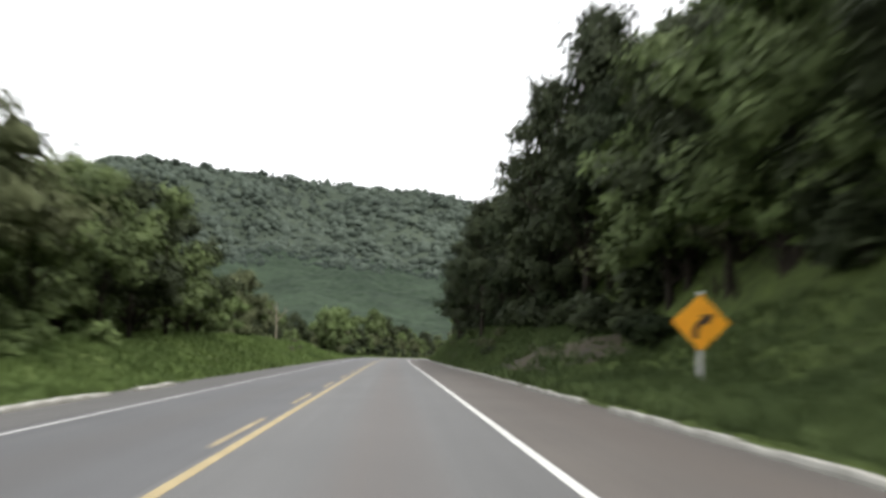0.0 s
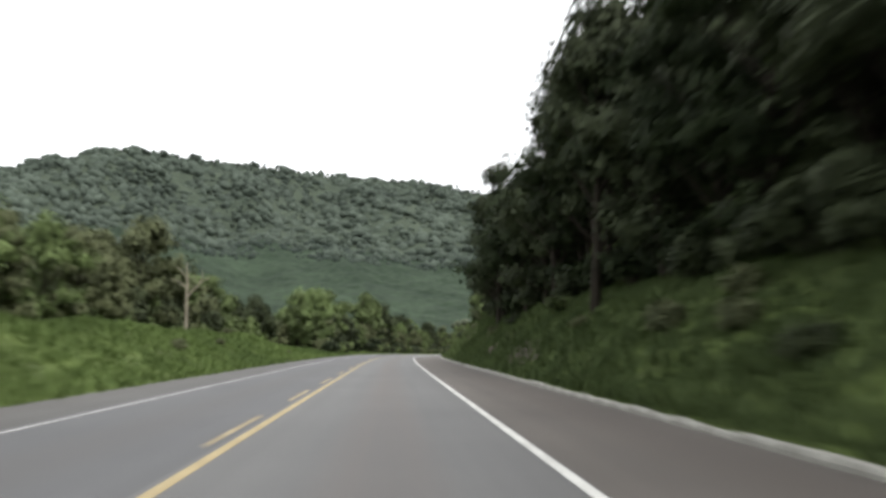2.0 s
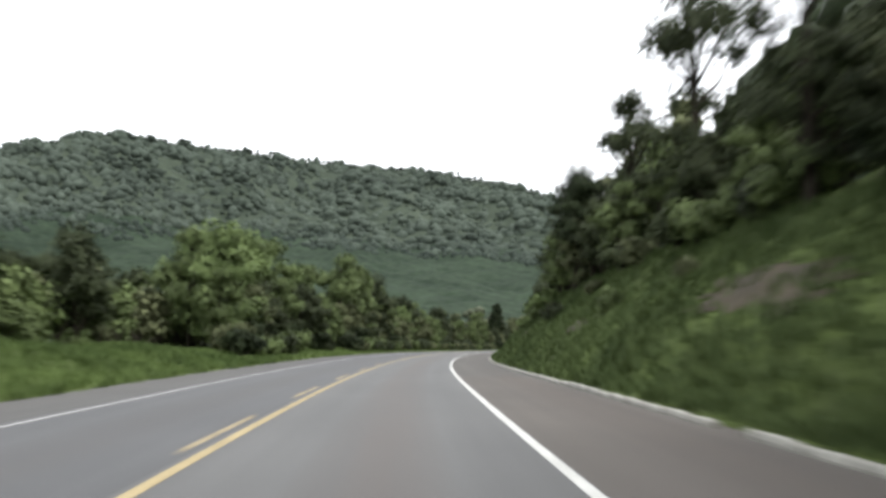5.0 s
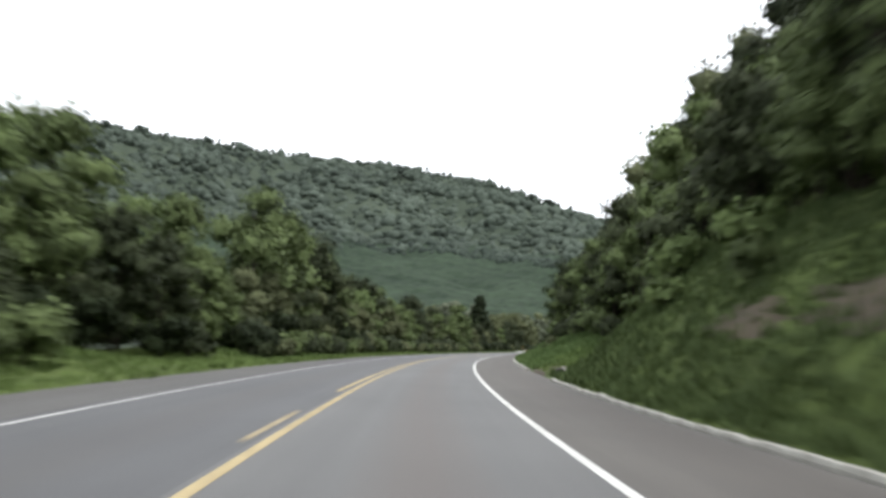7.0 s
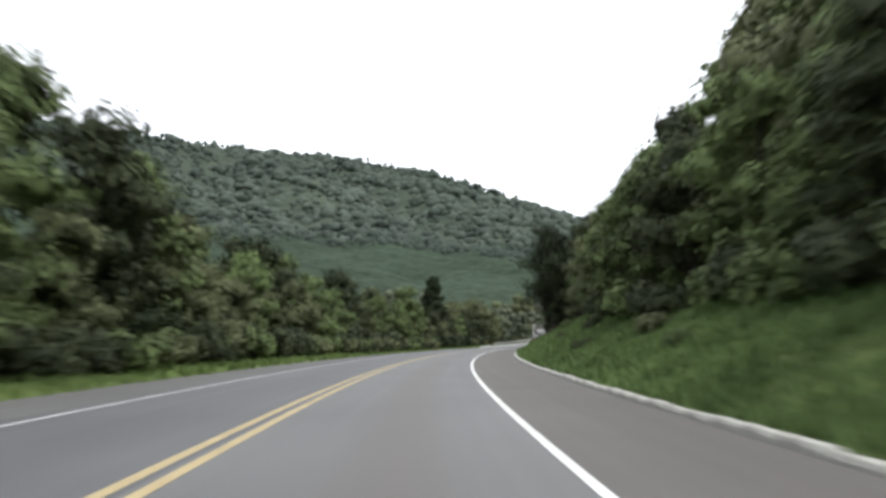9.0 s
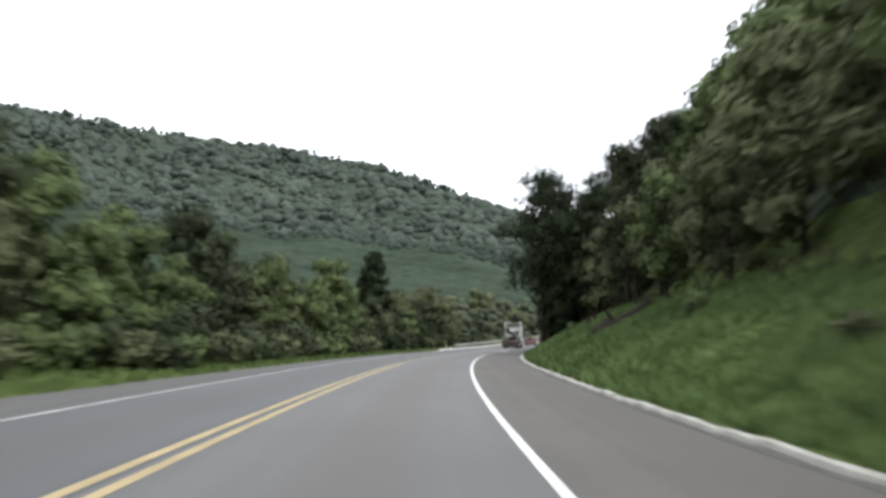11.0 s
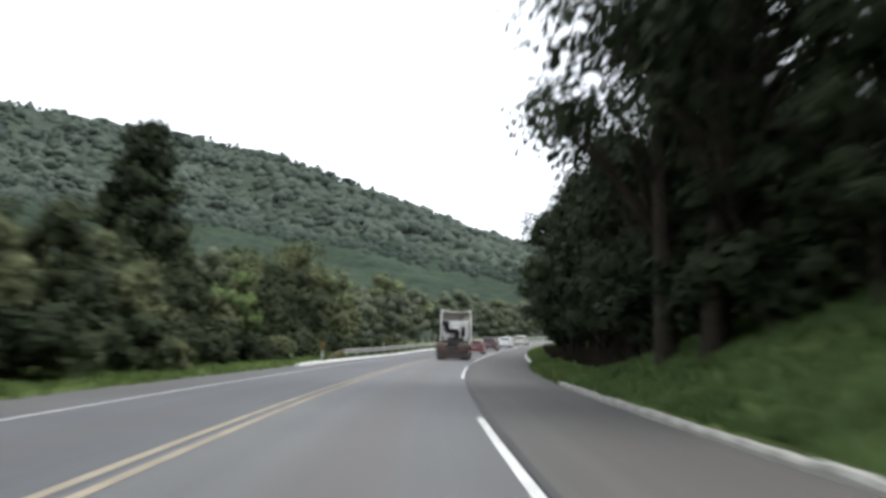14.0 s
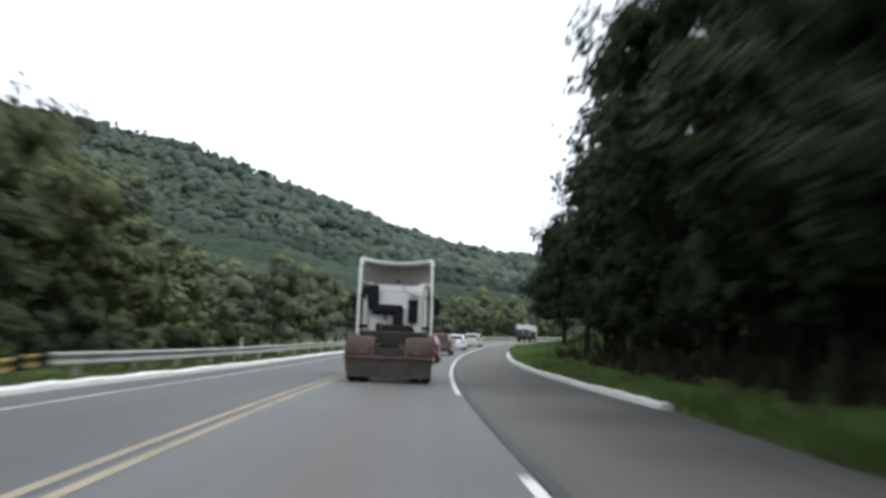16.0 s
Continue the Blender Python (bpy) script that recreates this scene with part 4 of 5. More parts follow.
px, py = px + rng.uniform(-2, 2, px.shape), py + rng.uniform(-2, 2, py.shape)
pz = hill_z(px, py)
low = pz < (0.37 - 0.00016 * px) * np.interp(px, CREST_X, CREST_Z)
pz = pz + 3.4 + 1.2 * lump(px, py, 21, 6.0) + rng.uniform(-1.0, 1.0, pz.shape)
m = py.shape[1]
ii, jj = np.meshgrid(np.arange(px.shape[0] - 1), np.arange(m - 1), indexing='ij')
q = (ii * m + jj)[low[:-1, :-1]]
tagged(new("plantation", fast_mesh("plantation", np.stack([px, py, pz], -1).reshape(-1, 3), np.stack([q, q + m, q + m + 1, q + 1], 1), M_HILL_SMOOTH, True)), "even dark green plantation on the lower hillside", "plantation", kind="stuff")
# taller single trees that break the ridge line
n = 60
hx = rng.uniform(-800, 650, n)
hy = np.interp(hx, CREST_X, CREST_Y) + rng.uniform(-25, 10, n)
hz = hill_z(hx, hy)
top = hz + rng.uniform(4, 9, n)
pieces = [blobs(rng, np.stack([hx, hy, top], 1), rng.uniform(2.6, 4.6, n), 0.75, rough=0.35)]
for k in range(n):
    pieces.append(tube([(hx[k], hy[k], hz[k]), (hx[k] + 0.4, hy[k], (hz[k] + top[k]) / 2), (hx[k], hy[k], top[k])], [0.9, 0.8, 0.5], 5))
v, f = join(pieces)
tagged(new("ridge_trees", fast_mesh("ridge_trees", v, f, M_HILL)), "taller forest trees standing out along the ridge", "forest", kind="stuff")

# ---- grass ----
# bare places: s, o, half length, half width
EARTH = [(183, 7.1, 6, 1.1), (37, 7.7, 7, 1.7), (32.5, 9.5, 4.2, 1.7), (318.5, 8.0, 2.6, 0.5), (76.5, 7.3, 4.2, 0.7), (88, 7.5, 2.4, 0.4), (101, 8.4, 2.6, 0.5), (118, 8.6, 4, 0.6), (136, 8.2, 2.4, 0.4), (155, 8.7, 4, 0.8), (161, 8.4, 2.5, 0.5)]


def grass_patch(name, n, s0, s1, o_lo, o_hi, seed, tall=0.32, label="thick green verge grass", mat=None):
    """Tufts of three bent blades each, strewn over the ground, longer in patches."""
    r = np.random.default_rng(seed)
    s = r.uniform(s0, s1, n)
    lo, hi = np.interp(s, *o_lo), np.interp(s, *o_hi)
    o = lo + (hi - lo) * r.uniform(0, 1, n) ** 1.25
    bare = np.zeros(n, bool)
    for es, eo, el, ew in EARTH:
        bare |= ((s - es) / el) ** 2 + ((o - eo) / ew) ** 2 < r.uniform(-0.5, 1.2, n)
    s, o = s[~bare], o[~bare]
    n = len(s)
    x, y = road_xy(s, o)
    z = ground_z(s, o)
    h = 0.8 * tall * r.uniform(0.45, 1.2, n) * (1 + 0.55 * lump(s, o, 2.3, 4.0))
    v, f = [], []
    for b in range(3):
        a = r.uniform(0, 6.28, n)
        w = 0.03 + 0.035 * r.uniform(0, 1, n)
        px, py = np.cos(a), np.sin(a)
        lean_ = h * r.uniform(0.2, 0.9, n)
        bx, by = x + 0.06 * r.standard_normal(n), y + 0.06 * r.standard_normal(n)
        p0 = np.stack([bx - py * w, by + px * w, z - 0.03], 1)
        p1 = np.stack([bx + py * w, by - px * w, z - 0.03], 1)
        p2 = np.stack([bx + px * lean_, by + py * lean_, z + h], 1)
        v.append(np.stack([p0, p1, p2], 1).reshape(-1, 3))
    v = np.concatenate(v)
    f = np.arange(len(v)).reshape(-1, 3)
    tagged(new(name, fast_mesh(name, v, f, mat or M_GRASS)), label, "grass", kind="stuff")


grass_patch("grass", 34000, 0, 178, ([0, 178], [KERB + 0.3, KERB + 0.3]), ([0, 26, 36, 100, 130, 178], [11.8, 11.6, 10.8, 10.8, 11.6, 11.6]), 1, mat=M_GRASS_DRY, label="patchy olive grass on the cut slope")
grass_patch("grass", 32000, 186, 316, ([186, 270, 302, 316], [KERB + 0.32, KERB + 0.32, KERB + 0.85, KERB + 0.98]), ([186, 230, 300, 316], [12.5, 13, 13.5, 9.5]), 2, 0.3, mat=M_GRASS_DEEP)
grass_patch("grass", 20000, 315.6, 420, ([315, 334, 344, 356, 375, 420], [6.95, 7.08, 7.8, 7.65, 7.05, 6.95]), ([315, 366, 372, 420], [8.7, 9.0, 14, 14]), 3, 0.36, label="tall green weeds at the asphalt's edge")
grass_patch("grass", 30000, 4, 150, ([0, 150], [-13, -13]), ([0, 150], [LEFT_EDGE - 0.1, LEFT_EDGE - 0.1]), 4, 0.34)
grass_patch("grass", 20000, 150, 336, ([150, 300, 336], [-12, -9.5, -7.5]), ([150, 225, 262, 336], [LEFT_EDGE - 0.05, LEFT_EDGE - 0.05, LEFT_EDGE + 0.25, LEFT_EDGE + 0.25]), 5, 0.24)
# darker slope grass reused behind the rail, its colour standing in for shade
grass_patch("grass", 4000, 334, 440, ([334, 440], [-7.0, -8.5]), ([334, 440], [-4.85, -4.85]), 6, 0.18, mat=M_GRASS_DRY)

# bare earth where water has run off the slope
def earth(s0, o0, ls, lo, seed):
    """A patch of bare soil with a ragged outline, lying on the ground."""
    v, f = [], []
    na, nr = 40, 6
    for i in range(nr + 1):
        for j in range(na):
            a = 2 * math.pi * j / na
            rag = 0.85 + 0.3 * float(lump(math.cos(a) * 3, math.sin(a) * 3, 1.0, seed)) + 0.12 * math.sin(9 * a + seed) + 0.08 * math.sin(17 * a)
            s, o = s0 + ls * rag * i / nr * math.cos(a), max(KERB + 0.12, o0 + lo * rag * i / nr * math.sin(a))
            x, y = road_xy(s, o)
            v.append((float(x), float(y), float(ground_z(s, o)) + 0.03 + 0.05 * (1 - i / nr)))
    for i in range(nr):
        for j in range(na):
            k = (j + 1) % na
            f.append((i * na + j, i * na + k, (i + 1) * na + k, (i + 1) * na + j))
    tagged(mesh_object("earth_patch", v, f, M_SOIL, shade=True), "bare brown earth among the grass", "soil", kind="structure")


for seed, (es, eo, el, ew) in enumerate(EARTH):
    earth(es, eo, el, ew, seed + 1)
grass_patch("grass", 3000, 177, 190, ([177, 190], [7.9, 7.9]), ([172, 188], [13, 13]), 7, 0.3)

grass_patch("grass", 700, 177.5, 190, ([177, 190], [6.6, 6.6]), ([177, 190], [8.2, 8.2]), 8, 0.22)

# ---- kerbs ----
def kerb_stone_mesh(length, seed, mat):
    """A whitewashed kerb stone with rounded, chipped edges."""
    r = random.Random(seed)
    bm = bmesh.new()
    prof = [(0, -0.1), (0.02, 0.10), (0.05, 0.145), (0.22, 0.15), (0.26, 0.11), (0.27, -0.1)]
    ys = [0, 0.03, length * 0.35, length * 0.68, length - 0.03, length]
    rings = []
    for k, y_ in enumerate(ys):
        inset = 0.02 if k in (0, len(ys) - 1) else 0.0
        rings.append([bm.verts.new((x_ + r.uniform(-.008, .008), y_, z_ * (1 - inset * 2) + r.uniform(-.01, .008))) for x_, z_ in prof])
    for a, b in zip(rings, rings[1:]):
        for k in range(len(prof) - 1):
            bm.faces.new((a[k], a[k + 1], b[k + 1], b[k]))
    bm.faces.new(rings[0])
    bm.faces.new(rings[-1][::-1])
    bmesh.ops.recalc_face_normals(bm, faces=bm.faces)
    me = bpy.data.meshes.new("kerb_stone")
    bm.to_mesh(me)
    bm.free()
    me.materials.append(mat)
    return me


STONES = {m_: [kerb_stone_mesh(1.18, k, m_) for k in range(5)] for m_ in (M_KERB, M_KERB_WHITE)}
kr = random.Random(3)


def kerb(name, s0, s1, o, mirror=False, skip=(), mat=M_KERB, sink=0.05, wide=1.0):
    root = tagged(new(name), "whitewashed concrete kerb, worn and partly overgrown", "kerb", kind="structure")
    s = s0
    while s < s1:
        if not any(a < s < b for a, b in skip):
            off = o(s) if callable(o) else o
            x, y = road_xy(s, off + kr.uniform(-.015, .015))
            ob = new("kerb_stone", kr.choice(STONES[mat]))
            ob.parent = root
            h = -math.degrees(float(np.interp(s, SG, HEAD)))
            ob.matrix_basis = pose(float(x), float(y), float(road_z(s, off)) + kr.uniform(-.02, .015) - sink, kr.uniform(-.6, .6), 0, h + kr.uniform(-.5, .5)) @ Matrix.Diagonal((-wide if mirror else wide, 1, 1, 1))
        s += 1.2
    return root


kerb("kerb_right", 1, 174.5, KERB - 0.1, sink=0.065, wide=0.75, skip=((16, 18.4), (27, 28), (91, 93), (112, 113.5)))
kerb("kerb_right_second", 188, 315.5, lambda s: float(kerb_at(s)) - 0.06)
kerb("kerb_right_third", 344, 400, lambda s: float(kerb_at(s)) - 0.06, mat=M_KERB_WHITE, sink=0.01)
kerb("kerb_left", 3, 26, -4.9, True, skip=((20.8, 22.6),))
kerb("kerb_left_second", 327, 430, -4.45, True, mat=M_KERB_WHITE, sink=0.0)

# ---- small builders ----
def box(bm, x0, x1, y0, y1, z0, z1, bev=0.0, taper=(1, 1)):
    r = bmesh.ops.create_cube(bm, size=1.0)
    vs = r["verts"]
    for v in vs:
        up = v.co.z > 0
        v.co.x = (x0 + x1) / 2 + v.co.x * (x1 - x0) * (taper[0] if up else 1)
        v.co.y = (y0 + y1) / 2 + v.co.y * (y1 - y0) * (taper[1] if up else 1)
        v.co.z = z1 if up else z0
    if bev:
        es = list({e for v in vs for e in v.link_edges})
        bmesh.ops.bevel(bm, geom=es, offset=bev, segments=2, affect='EDGES', profile=0.6)
    return bm


def bx(*a, **k):
    return box(bmesh.new(), *a, **k)


def cyl(bm, p, axis, r, length, seg=20, r2=None):
    m = {'x': Matrix.Rotation(radians(90), 4, 'Y'), 'y': Matrix.Rotation(radians(90), 4, 'X'), 'z': Matrix.Identity(4)}[axis]
    bmesh.ops.create_cone(bm, cap_ends=True, segments=seg, radius1=r, radius2=r if r2 is None else r2, depth=length, matrix=Matrix.Translation(p) @ m)
    return bm


def outline(bm, pts, y0, y1):
    """A slab with the outline pts (x, z) between y0 and y1."""
    a = [bm.verts.new((x, y0, z)) for x, z in pts]
    b = [bm.verts.new((x, y1, z)) for x, z in pts]
    bm.faces.new(a)
    bm.faces.new(b[::-1])
    for k in range(len(pts)):
        j = (k + 1) % len(pts)
        bm.faces.new((a[k], b[k], b[j], a[j]))
    return bm


def pipe(points, r, seg=10):
    bm = bmesh.new()
    v, f = tube(points, [r] * len(points), seg)
    vs = [bm.verts.new(p) for p in v]
    for t in f:
        try:
            bm.faces.new([vs[i] for i in t])
        except ValueError:
            pass
    return bm


M_CAB = material("white_truck_paint", (0.88, 0.87, 0.83), 0.4, vary=0.08, grain=3, bump=0.05, coat=0.3)
M_CAB_IN = material("grey_fairing_inside", (0.30, 0.28, 0.25), 0.7, vary=0.15, grain=4)
M_DUST = material("dusty_brown_mudguard", (0.115, 0.08, 0.064), 0.8, vary=0.35, grain=2.5, bump=0.1, spots=(0.185, 0.138, 0.112))
M_FLAP = material("dirty_rubber_flap", (0.052, 0.042, 0.039), 0.85, vary=0.4, grain=2.2, bump=0.2, spots=(0.1, 0.08, 0.072))
M_DARKDOOR = material("dark_grey_lorry_door", (0.045, 0.047, 0.05), 0.6, vary=0.25, grain=4)
M_BLACK = material("black_plastic", (0.01, 0.01, 0.012), 0.7, vary=0.3, grain=8, spec=0.2)
M_RUBBER = material("tyre_rubber", (0.02, 0.02, 0.02), 0.9, vary=0.3, grain=20)
M_STEEL = material("galvanised_steel", (0.52, 0.52, 0.50), 0.5, 0.3, vary=0.2, grain=5)
M_GREASE = material("greasy_dark_metal", (0.03, 0.026, 0.024), 0.6, 0.2, vary=0.4, grain=9)
M_LENS = material("red_lamp_lens", (0.11, 0.05, 0.045), 0.5, vary=0.2, grain=10)
M_AMBER = material("amber_lamp_lens", (0.15, 0.085, 0.06), 0.5, vary=0.2, grain=10)
M_GLASS = material("dark_car_glass", (0.02, 0.022, 0.025), 0.08, vary=0.1, grain=3, bump=0)
M_SIGN = material("yellow_sign_sheet", (0.8, 0.34, 0.004), 0.5, vary=0.1, grain=3, bump=0)
M_MARKER = material("faded_yellow_sheet", (0.42, 0.27, 0.03), 0.6, vary=0.15, grain=5, bump=0)
M_SIGN_BLACK = material("black_sign_print", (0.02, 0.015, 0.01), 0.6, vary=0.1, grain=3, bump=0)
M_WOODPOST = material("grey_painted_post", (0.5, 0.5, 0.46), 0.8, vary=0.25, grain=9)
M_POSTWHITE = material("white_painted_post", (0.6, 0.6, 0.58), 0.7, vary=0.15, grain=9)
M_DEADWOOD = material("pale_dead_wood", (0.25, 0.22, 0.165), 0.9, vary=0.3, grain=9, bump=0.6)


def wheel(parent, x, y, r, w, rim_mat):
    bm = cyl(bmesh.new(), (x, y, r), 'x', r, w, 28)
    bmesh.ops.bevel(bm, geom=[e for e in bm.edges if abs(abs(e.verts[0].co.x - x) - w / 2) < 1e-4 and abs(e.verts[0].co.x - e.verts[1].co.x) < 1e-4], offset=min(0.05, w * .25), segments=2, affect='EDGES')
    wh = part("wheel", bm, M_RUBBER, parent)
    part("rim", cyl(bmesh.new(), (x, y, r), 'x', r * 0.58, w + 0.02, 20), rim_mat, wh, "steel rim")
    return wh


# ---- road tractor without a trailer ----
truck = new("road_tractor")
for sx in (-1, 1):
    # twin rear tyres on two axles
    for ya in (0.75, 2.05):
        wheel(truck, sx * 1.08, ya, 0.5, 0.27, M_STEEL)
        wheel(truck, sx * 0.76, ya, 0.5, 0.27, M_GREASE)
    wheel(truck, sx * 1.08, 5.35, 0.5, 0.3, M_STEEL)
    # arched mudguard over the rear wheels
    bm = bmesh.new()
    arc = [(0.02, 0.62), (0.0, 0.86), (0.06, 1.1), (0.2, 1.24), (0.45, 1.31), (0.8, 1.32), (1.4, 1.24), (2.0, 1.31), (2.5, 1.27), (2.72, 1.1), (2.78, 0.7)]
    rows_ = []
    for y, z in arc:
        rows_.append([bm.verts.new((sx * x, y, z + dz)) for x, dz in ((0.44, -0.1), (0.5, -0.02), (0.62, 0), (1.1, 0), (1.22, -0.05), (1.27, -0.16))])
    for a, b in zip(rows_, rows_[1:]):
        for k in range(5):
            bm.faces.new((a[k], a[k + 1], b[k + 1], b[k]))
    bmesh.ops.solidify(bm, geom=bm.faces[:], thickness=0.025)
    part("mudguard", bm, M_DUST, truck, "dusty brown mudguard", True)
    lamp = part("tail_light", bx(sx * 0.62, sx * 1.16, -0.05, 0.03, 0.80, 0.93, bev=0.012), M_LENS, truck, "red tail light")
    part("lens", bx(sx * 0.66, sx * 0.86, -0.062, -0.045, 0.82, 0.91, bev=0.006), M_AMBER, lamp, "amber indicator lens")
    # side fairing behind the cab
    bm = outline(bmesh.new(), [(sx * 1.245, 1.22), (sx * 1.245, 2.2), (sx * 1.20, 2.85), (sx * 1.20, 3.45), (sx * 1.24, 3.56), (sx * 1.22, 3.68), (sx * 1.14, 3.73),
                               (sx * 1.09, 3.62), (sx * 1.12, 3.5), (sx * 1.13, 2.85), (sx * 1.18, 2.2), (sx * 1.18, 1.22)], 3.55, 3.62)
    part("fairing_edge", bm, M_CAB, truck, "white fairing edge")
    part("side_fairing", bx(sx * 1.19, sx * 1.23, 3.62, 4.35, 1.22, 3.4, bev=0.015), M_CAB, truck)
    part("fairing_inside", bx(sx * 0.93, sx * 1.18, 4.0, 4.06, 1.32, 2.9, bev=0.02), M_CAB_IN, truck, "grey inner panel")
    part("cab_pillar", bx(sx * 0.95, sx * 1.03, 3.84, 4.0, 1.3, 2.75, bev=0.02), M_CAB, truck)
    part("fairing_bracket", bx(sx * 0.9, sx * 1.2, 3.7, 3.76, 1.42, 1.5, bev=0.01), M_BLACK, truck)
    part("fairing_bracket", bx(sx * 0.98, sx * 1.2, 3.7, 3.76, 2.42, 2.48, bev=0.01), M_BLACK, truck)
    arm = part("side_mirror", bx(sx * 1.3, sx * 1.52, 5.9, 6.05, 1.95, 2.55, bev=0.05), M_BLACK, truck, "black side mirror")
    part("mirror_arm", bx(sx * 1.2, sx * 1.34, 5.95, 6.0, 2.45, 2.5, bev=0.01), M_BLACK, arm)
    part("frame_rail", bx(sx * 0.38, sx * 0.46, 0.1, 6.4, 0.72, 0.98, bev=0.012), M_GREASE, truck)
    part("fuel_tank", box(bmesh.new(), sx * 0.62, sx * 1.2, 3.1, 4.5, 0.45, 1.05, bev=0.12), M_STEEL, truck)
# cab
part("cab_body", bx(-1.2, 1.2, 4.05, 6.5, 0.75, 2.95, bev=0.09), M_CAB, truck)
part("rear_panel", bx(-0.86, 0.88, 3.95, 4.07, 1.28, 2.62, bev=0.05), M_CAB, truck)
part("roof_step", bx(-0.92, 0.92, 3.96, 4.6, 2.62, 2.92, bev=0.07, taper=(0.94, 0.8)), M_CAB, truck)
bm = outline(bmesh.new(), [(-1.1, 2.88), (1.1, 2.88), (1.12, 3.66), (0.6, 3.56), (0, 3.53), (-0.6, 3.56), (-1.12, 3.66)], 4.55, 4.6)
part("roof_deflector", bm, M_CAB_IN, truck, "grey inside of the high roof deflector")
bm = outline(bmesh.new(), [(-1.2, 3.66), (-1.12, 3.74), (-0.6, 3.63), (0, 3.60), (0.6, 3.63), (1.12, 3.74), (1.2, 3.66), (1.12, 3.66), (0.6, 3.565), (0, 3.54), (-0.6, 3.565), (-1.12, 3.66)], 3.6, 4.58)
part("deflector_rim", bm, M_CAB, truck, "white curved deflector rim")
part("roof_beacon", cyl(bmesh.new(), (0.05, 4.3, 2.98), 'z', 0.06, 0.14, 12), M_BLACK, truck)
part("gutter", bx(-0.75, 0.8, 3.95, 4.0, 2.9, 2.935, bev=0.01), M_BLACK, truck)
# air intake, vent, hose and ladder on the back of the cab
bm = bmesh.new()
for x0, x1, z0, z1 in ((-0.92, -0.56, 2.05, 2.84), (-0.78, 0.26, 1.86, 2.2), (-0.06, 0.26, 1.2, 2.1)):
    box(bm, x0, x1, 3.62, 3.92, z0, z1, bev=0.09)
intake = part("air_intake", bm, M_BLACK, truck, "black bent air intake duct", True)
part("intake_mouth", bx(-1.1, -0.72, 3.66, 3.94, 2.52, 2.8, bev=0.06), M_BLACK, intake)
part("clamp", bx(-0.35, -0.28, 3.62, 3.8, 1.7, 2.14, bev=0.02), M_BLACK, intake)
part("vent_box", bx(0.43, 0.75, 3.82, 3.97, 1.62, 2.38, bev=0.02), M_BLACK, truck, "dark vent box")
for k in range(3):
    part("ladder_rung", bx(0.45, 0.74, 3.84, 3.9, 2.42 + 0.09 * k, 2.45 + 0.09 * k), M_STEEL, truck)
part("hose", pipe([(0.2, 3.86, 2.95), (0.24, 3.8, 2.75), (0.38, 3.8, 2.6), (0.6, 3.82, 2.56), (0.84, 3.86, 2.5)], 0.025, 8), M_STEEL, truck)
part("engine_hump", bx(-0.62, 0.85, 3.2, 3.95, 1.05, 1.72, bev=0.06, taper=(0.66, 0.8)), M_BLACK, truck)
part("rear_shelf", bx(-1.1, 1.1, 3.0, 3.95, 1.1, 1.5, bev=0.05), M_GREASE, truck)
part("hose_bracket", bx(-0.62, -0.44, 3.7, 3.95, 1.3, 1.58, bev=0.04), M_GREASE, truck)
# fifth wheel and rear frame
bm = cyl(bmesh.new(), (0, 1.5, 1.18), 'z', 0.46, 0.09, 28)
part("fifth_wheel", bm, M_GREASE, truck, "greasy coupling plate")
part("coupling_ramp", outline(bmesh.new(), [(-0.42, 1.06), (-0.28, 1.18), (0.28, 1.18), (0.42, 1.06)], 0.55, 1.1), M_GREASE, truck)
part("rear_crossmember", bx(-0.46, 0.46, 0.04, 0.2, 0.66, 1.0, bev=0.02), M_GREASE, truck)
for sx in (-1, 1):
    part("work_lamp", cyl(bmesh.new(), (sx * 0.34, 0.1, 1.07), 'y', 0.06, 0.08, 14), M_DUST, truck)
part("mudflap", outline(bmesh.new(), [(-1.1, 0.15), (1.1, 0.15), (1.19, 0.19), (1.22, 0.3), (1.22, 0.76), (-1.22, 0.76), (-1.22, 0.3), (-1.19, 0.19)], -0.03, 0.0), M_FLAP, truck, "broad dusty rubber mudflap")
part("bumper_bar", bx(-1.2, 1.2, -0.06, 0.02, 0.68, 0.76, bev=0.012), M_DUST, truck)
part("number_plate", bx(-0.2, 0.2, -0.085, -0.065, 0.8, 0.92), M_FLAP, truck)


# the cab and all that hangs on its back sit this much higher on their springs
CAB = {"fairing_edge", "side_fairing", "fairing_inside", "cab_pillar", "fairing_bracket", "side_mirror", "mirror_arm", "cab_body", "rear_panel", "roof_step", "roof_deflector", "deflector_rim",
       "roof_beacon", "gutter", "air_intake", "intake_mouth", "clamp", "vent_box", "ladder_rung", "hose", "hose_bracket"}
for ob in truck.children_recursive:
    if ob.name.split(".")[0] in CAB:
        ob.data.transform(Matrix.Translation((0, 0, 0.19)))


def on_road(ob, s, o, turn=0.0):
    x, y = road_xy(s, o)
    h = -math.degrees(float(np.interp(s, SG, HEAD)))
    ob.matrix_basis = pose(float(x), float(y), float(road_z(s, o)) + 0.004, 0, 0, h + turn)


on_road(truck, 351.0, 1.6, 1.0)
tagged(truck, "white road tractor without trailer, dusty brown rear mudguards", "truck")


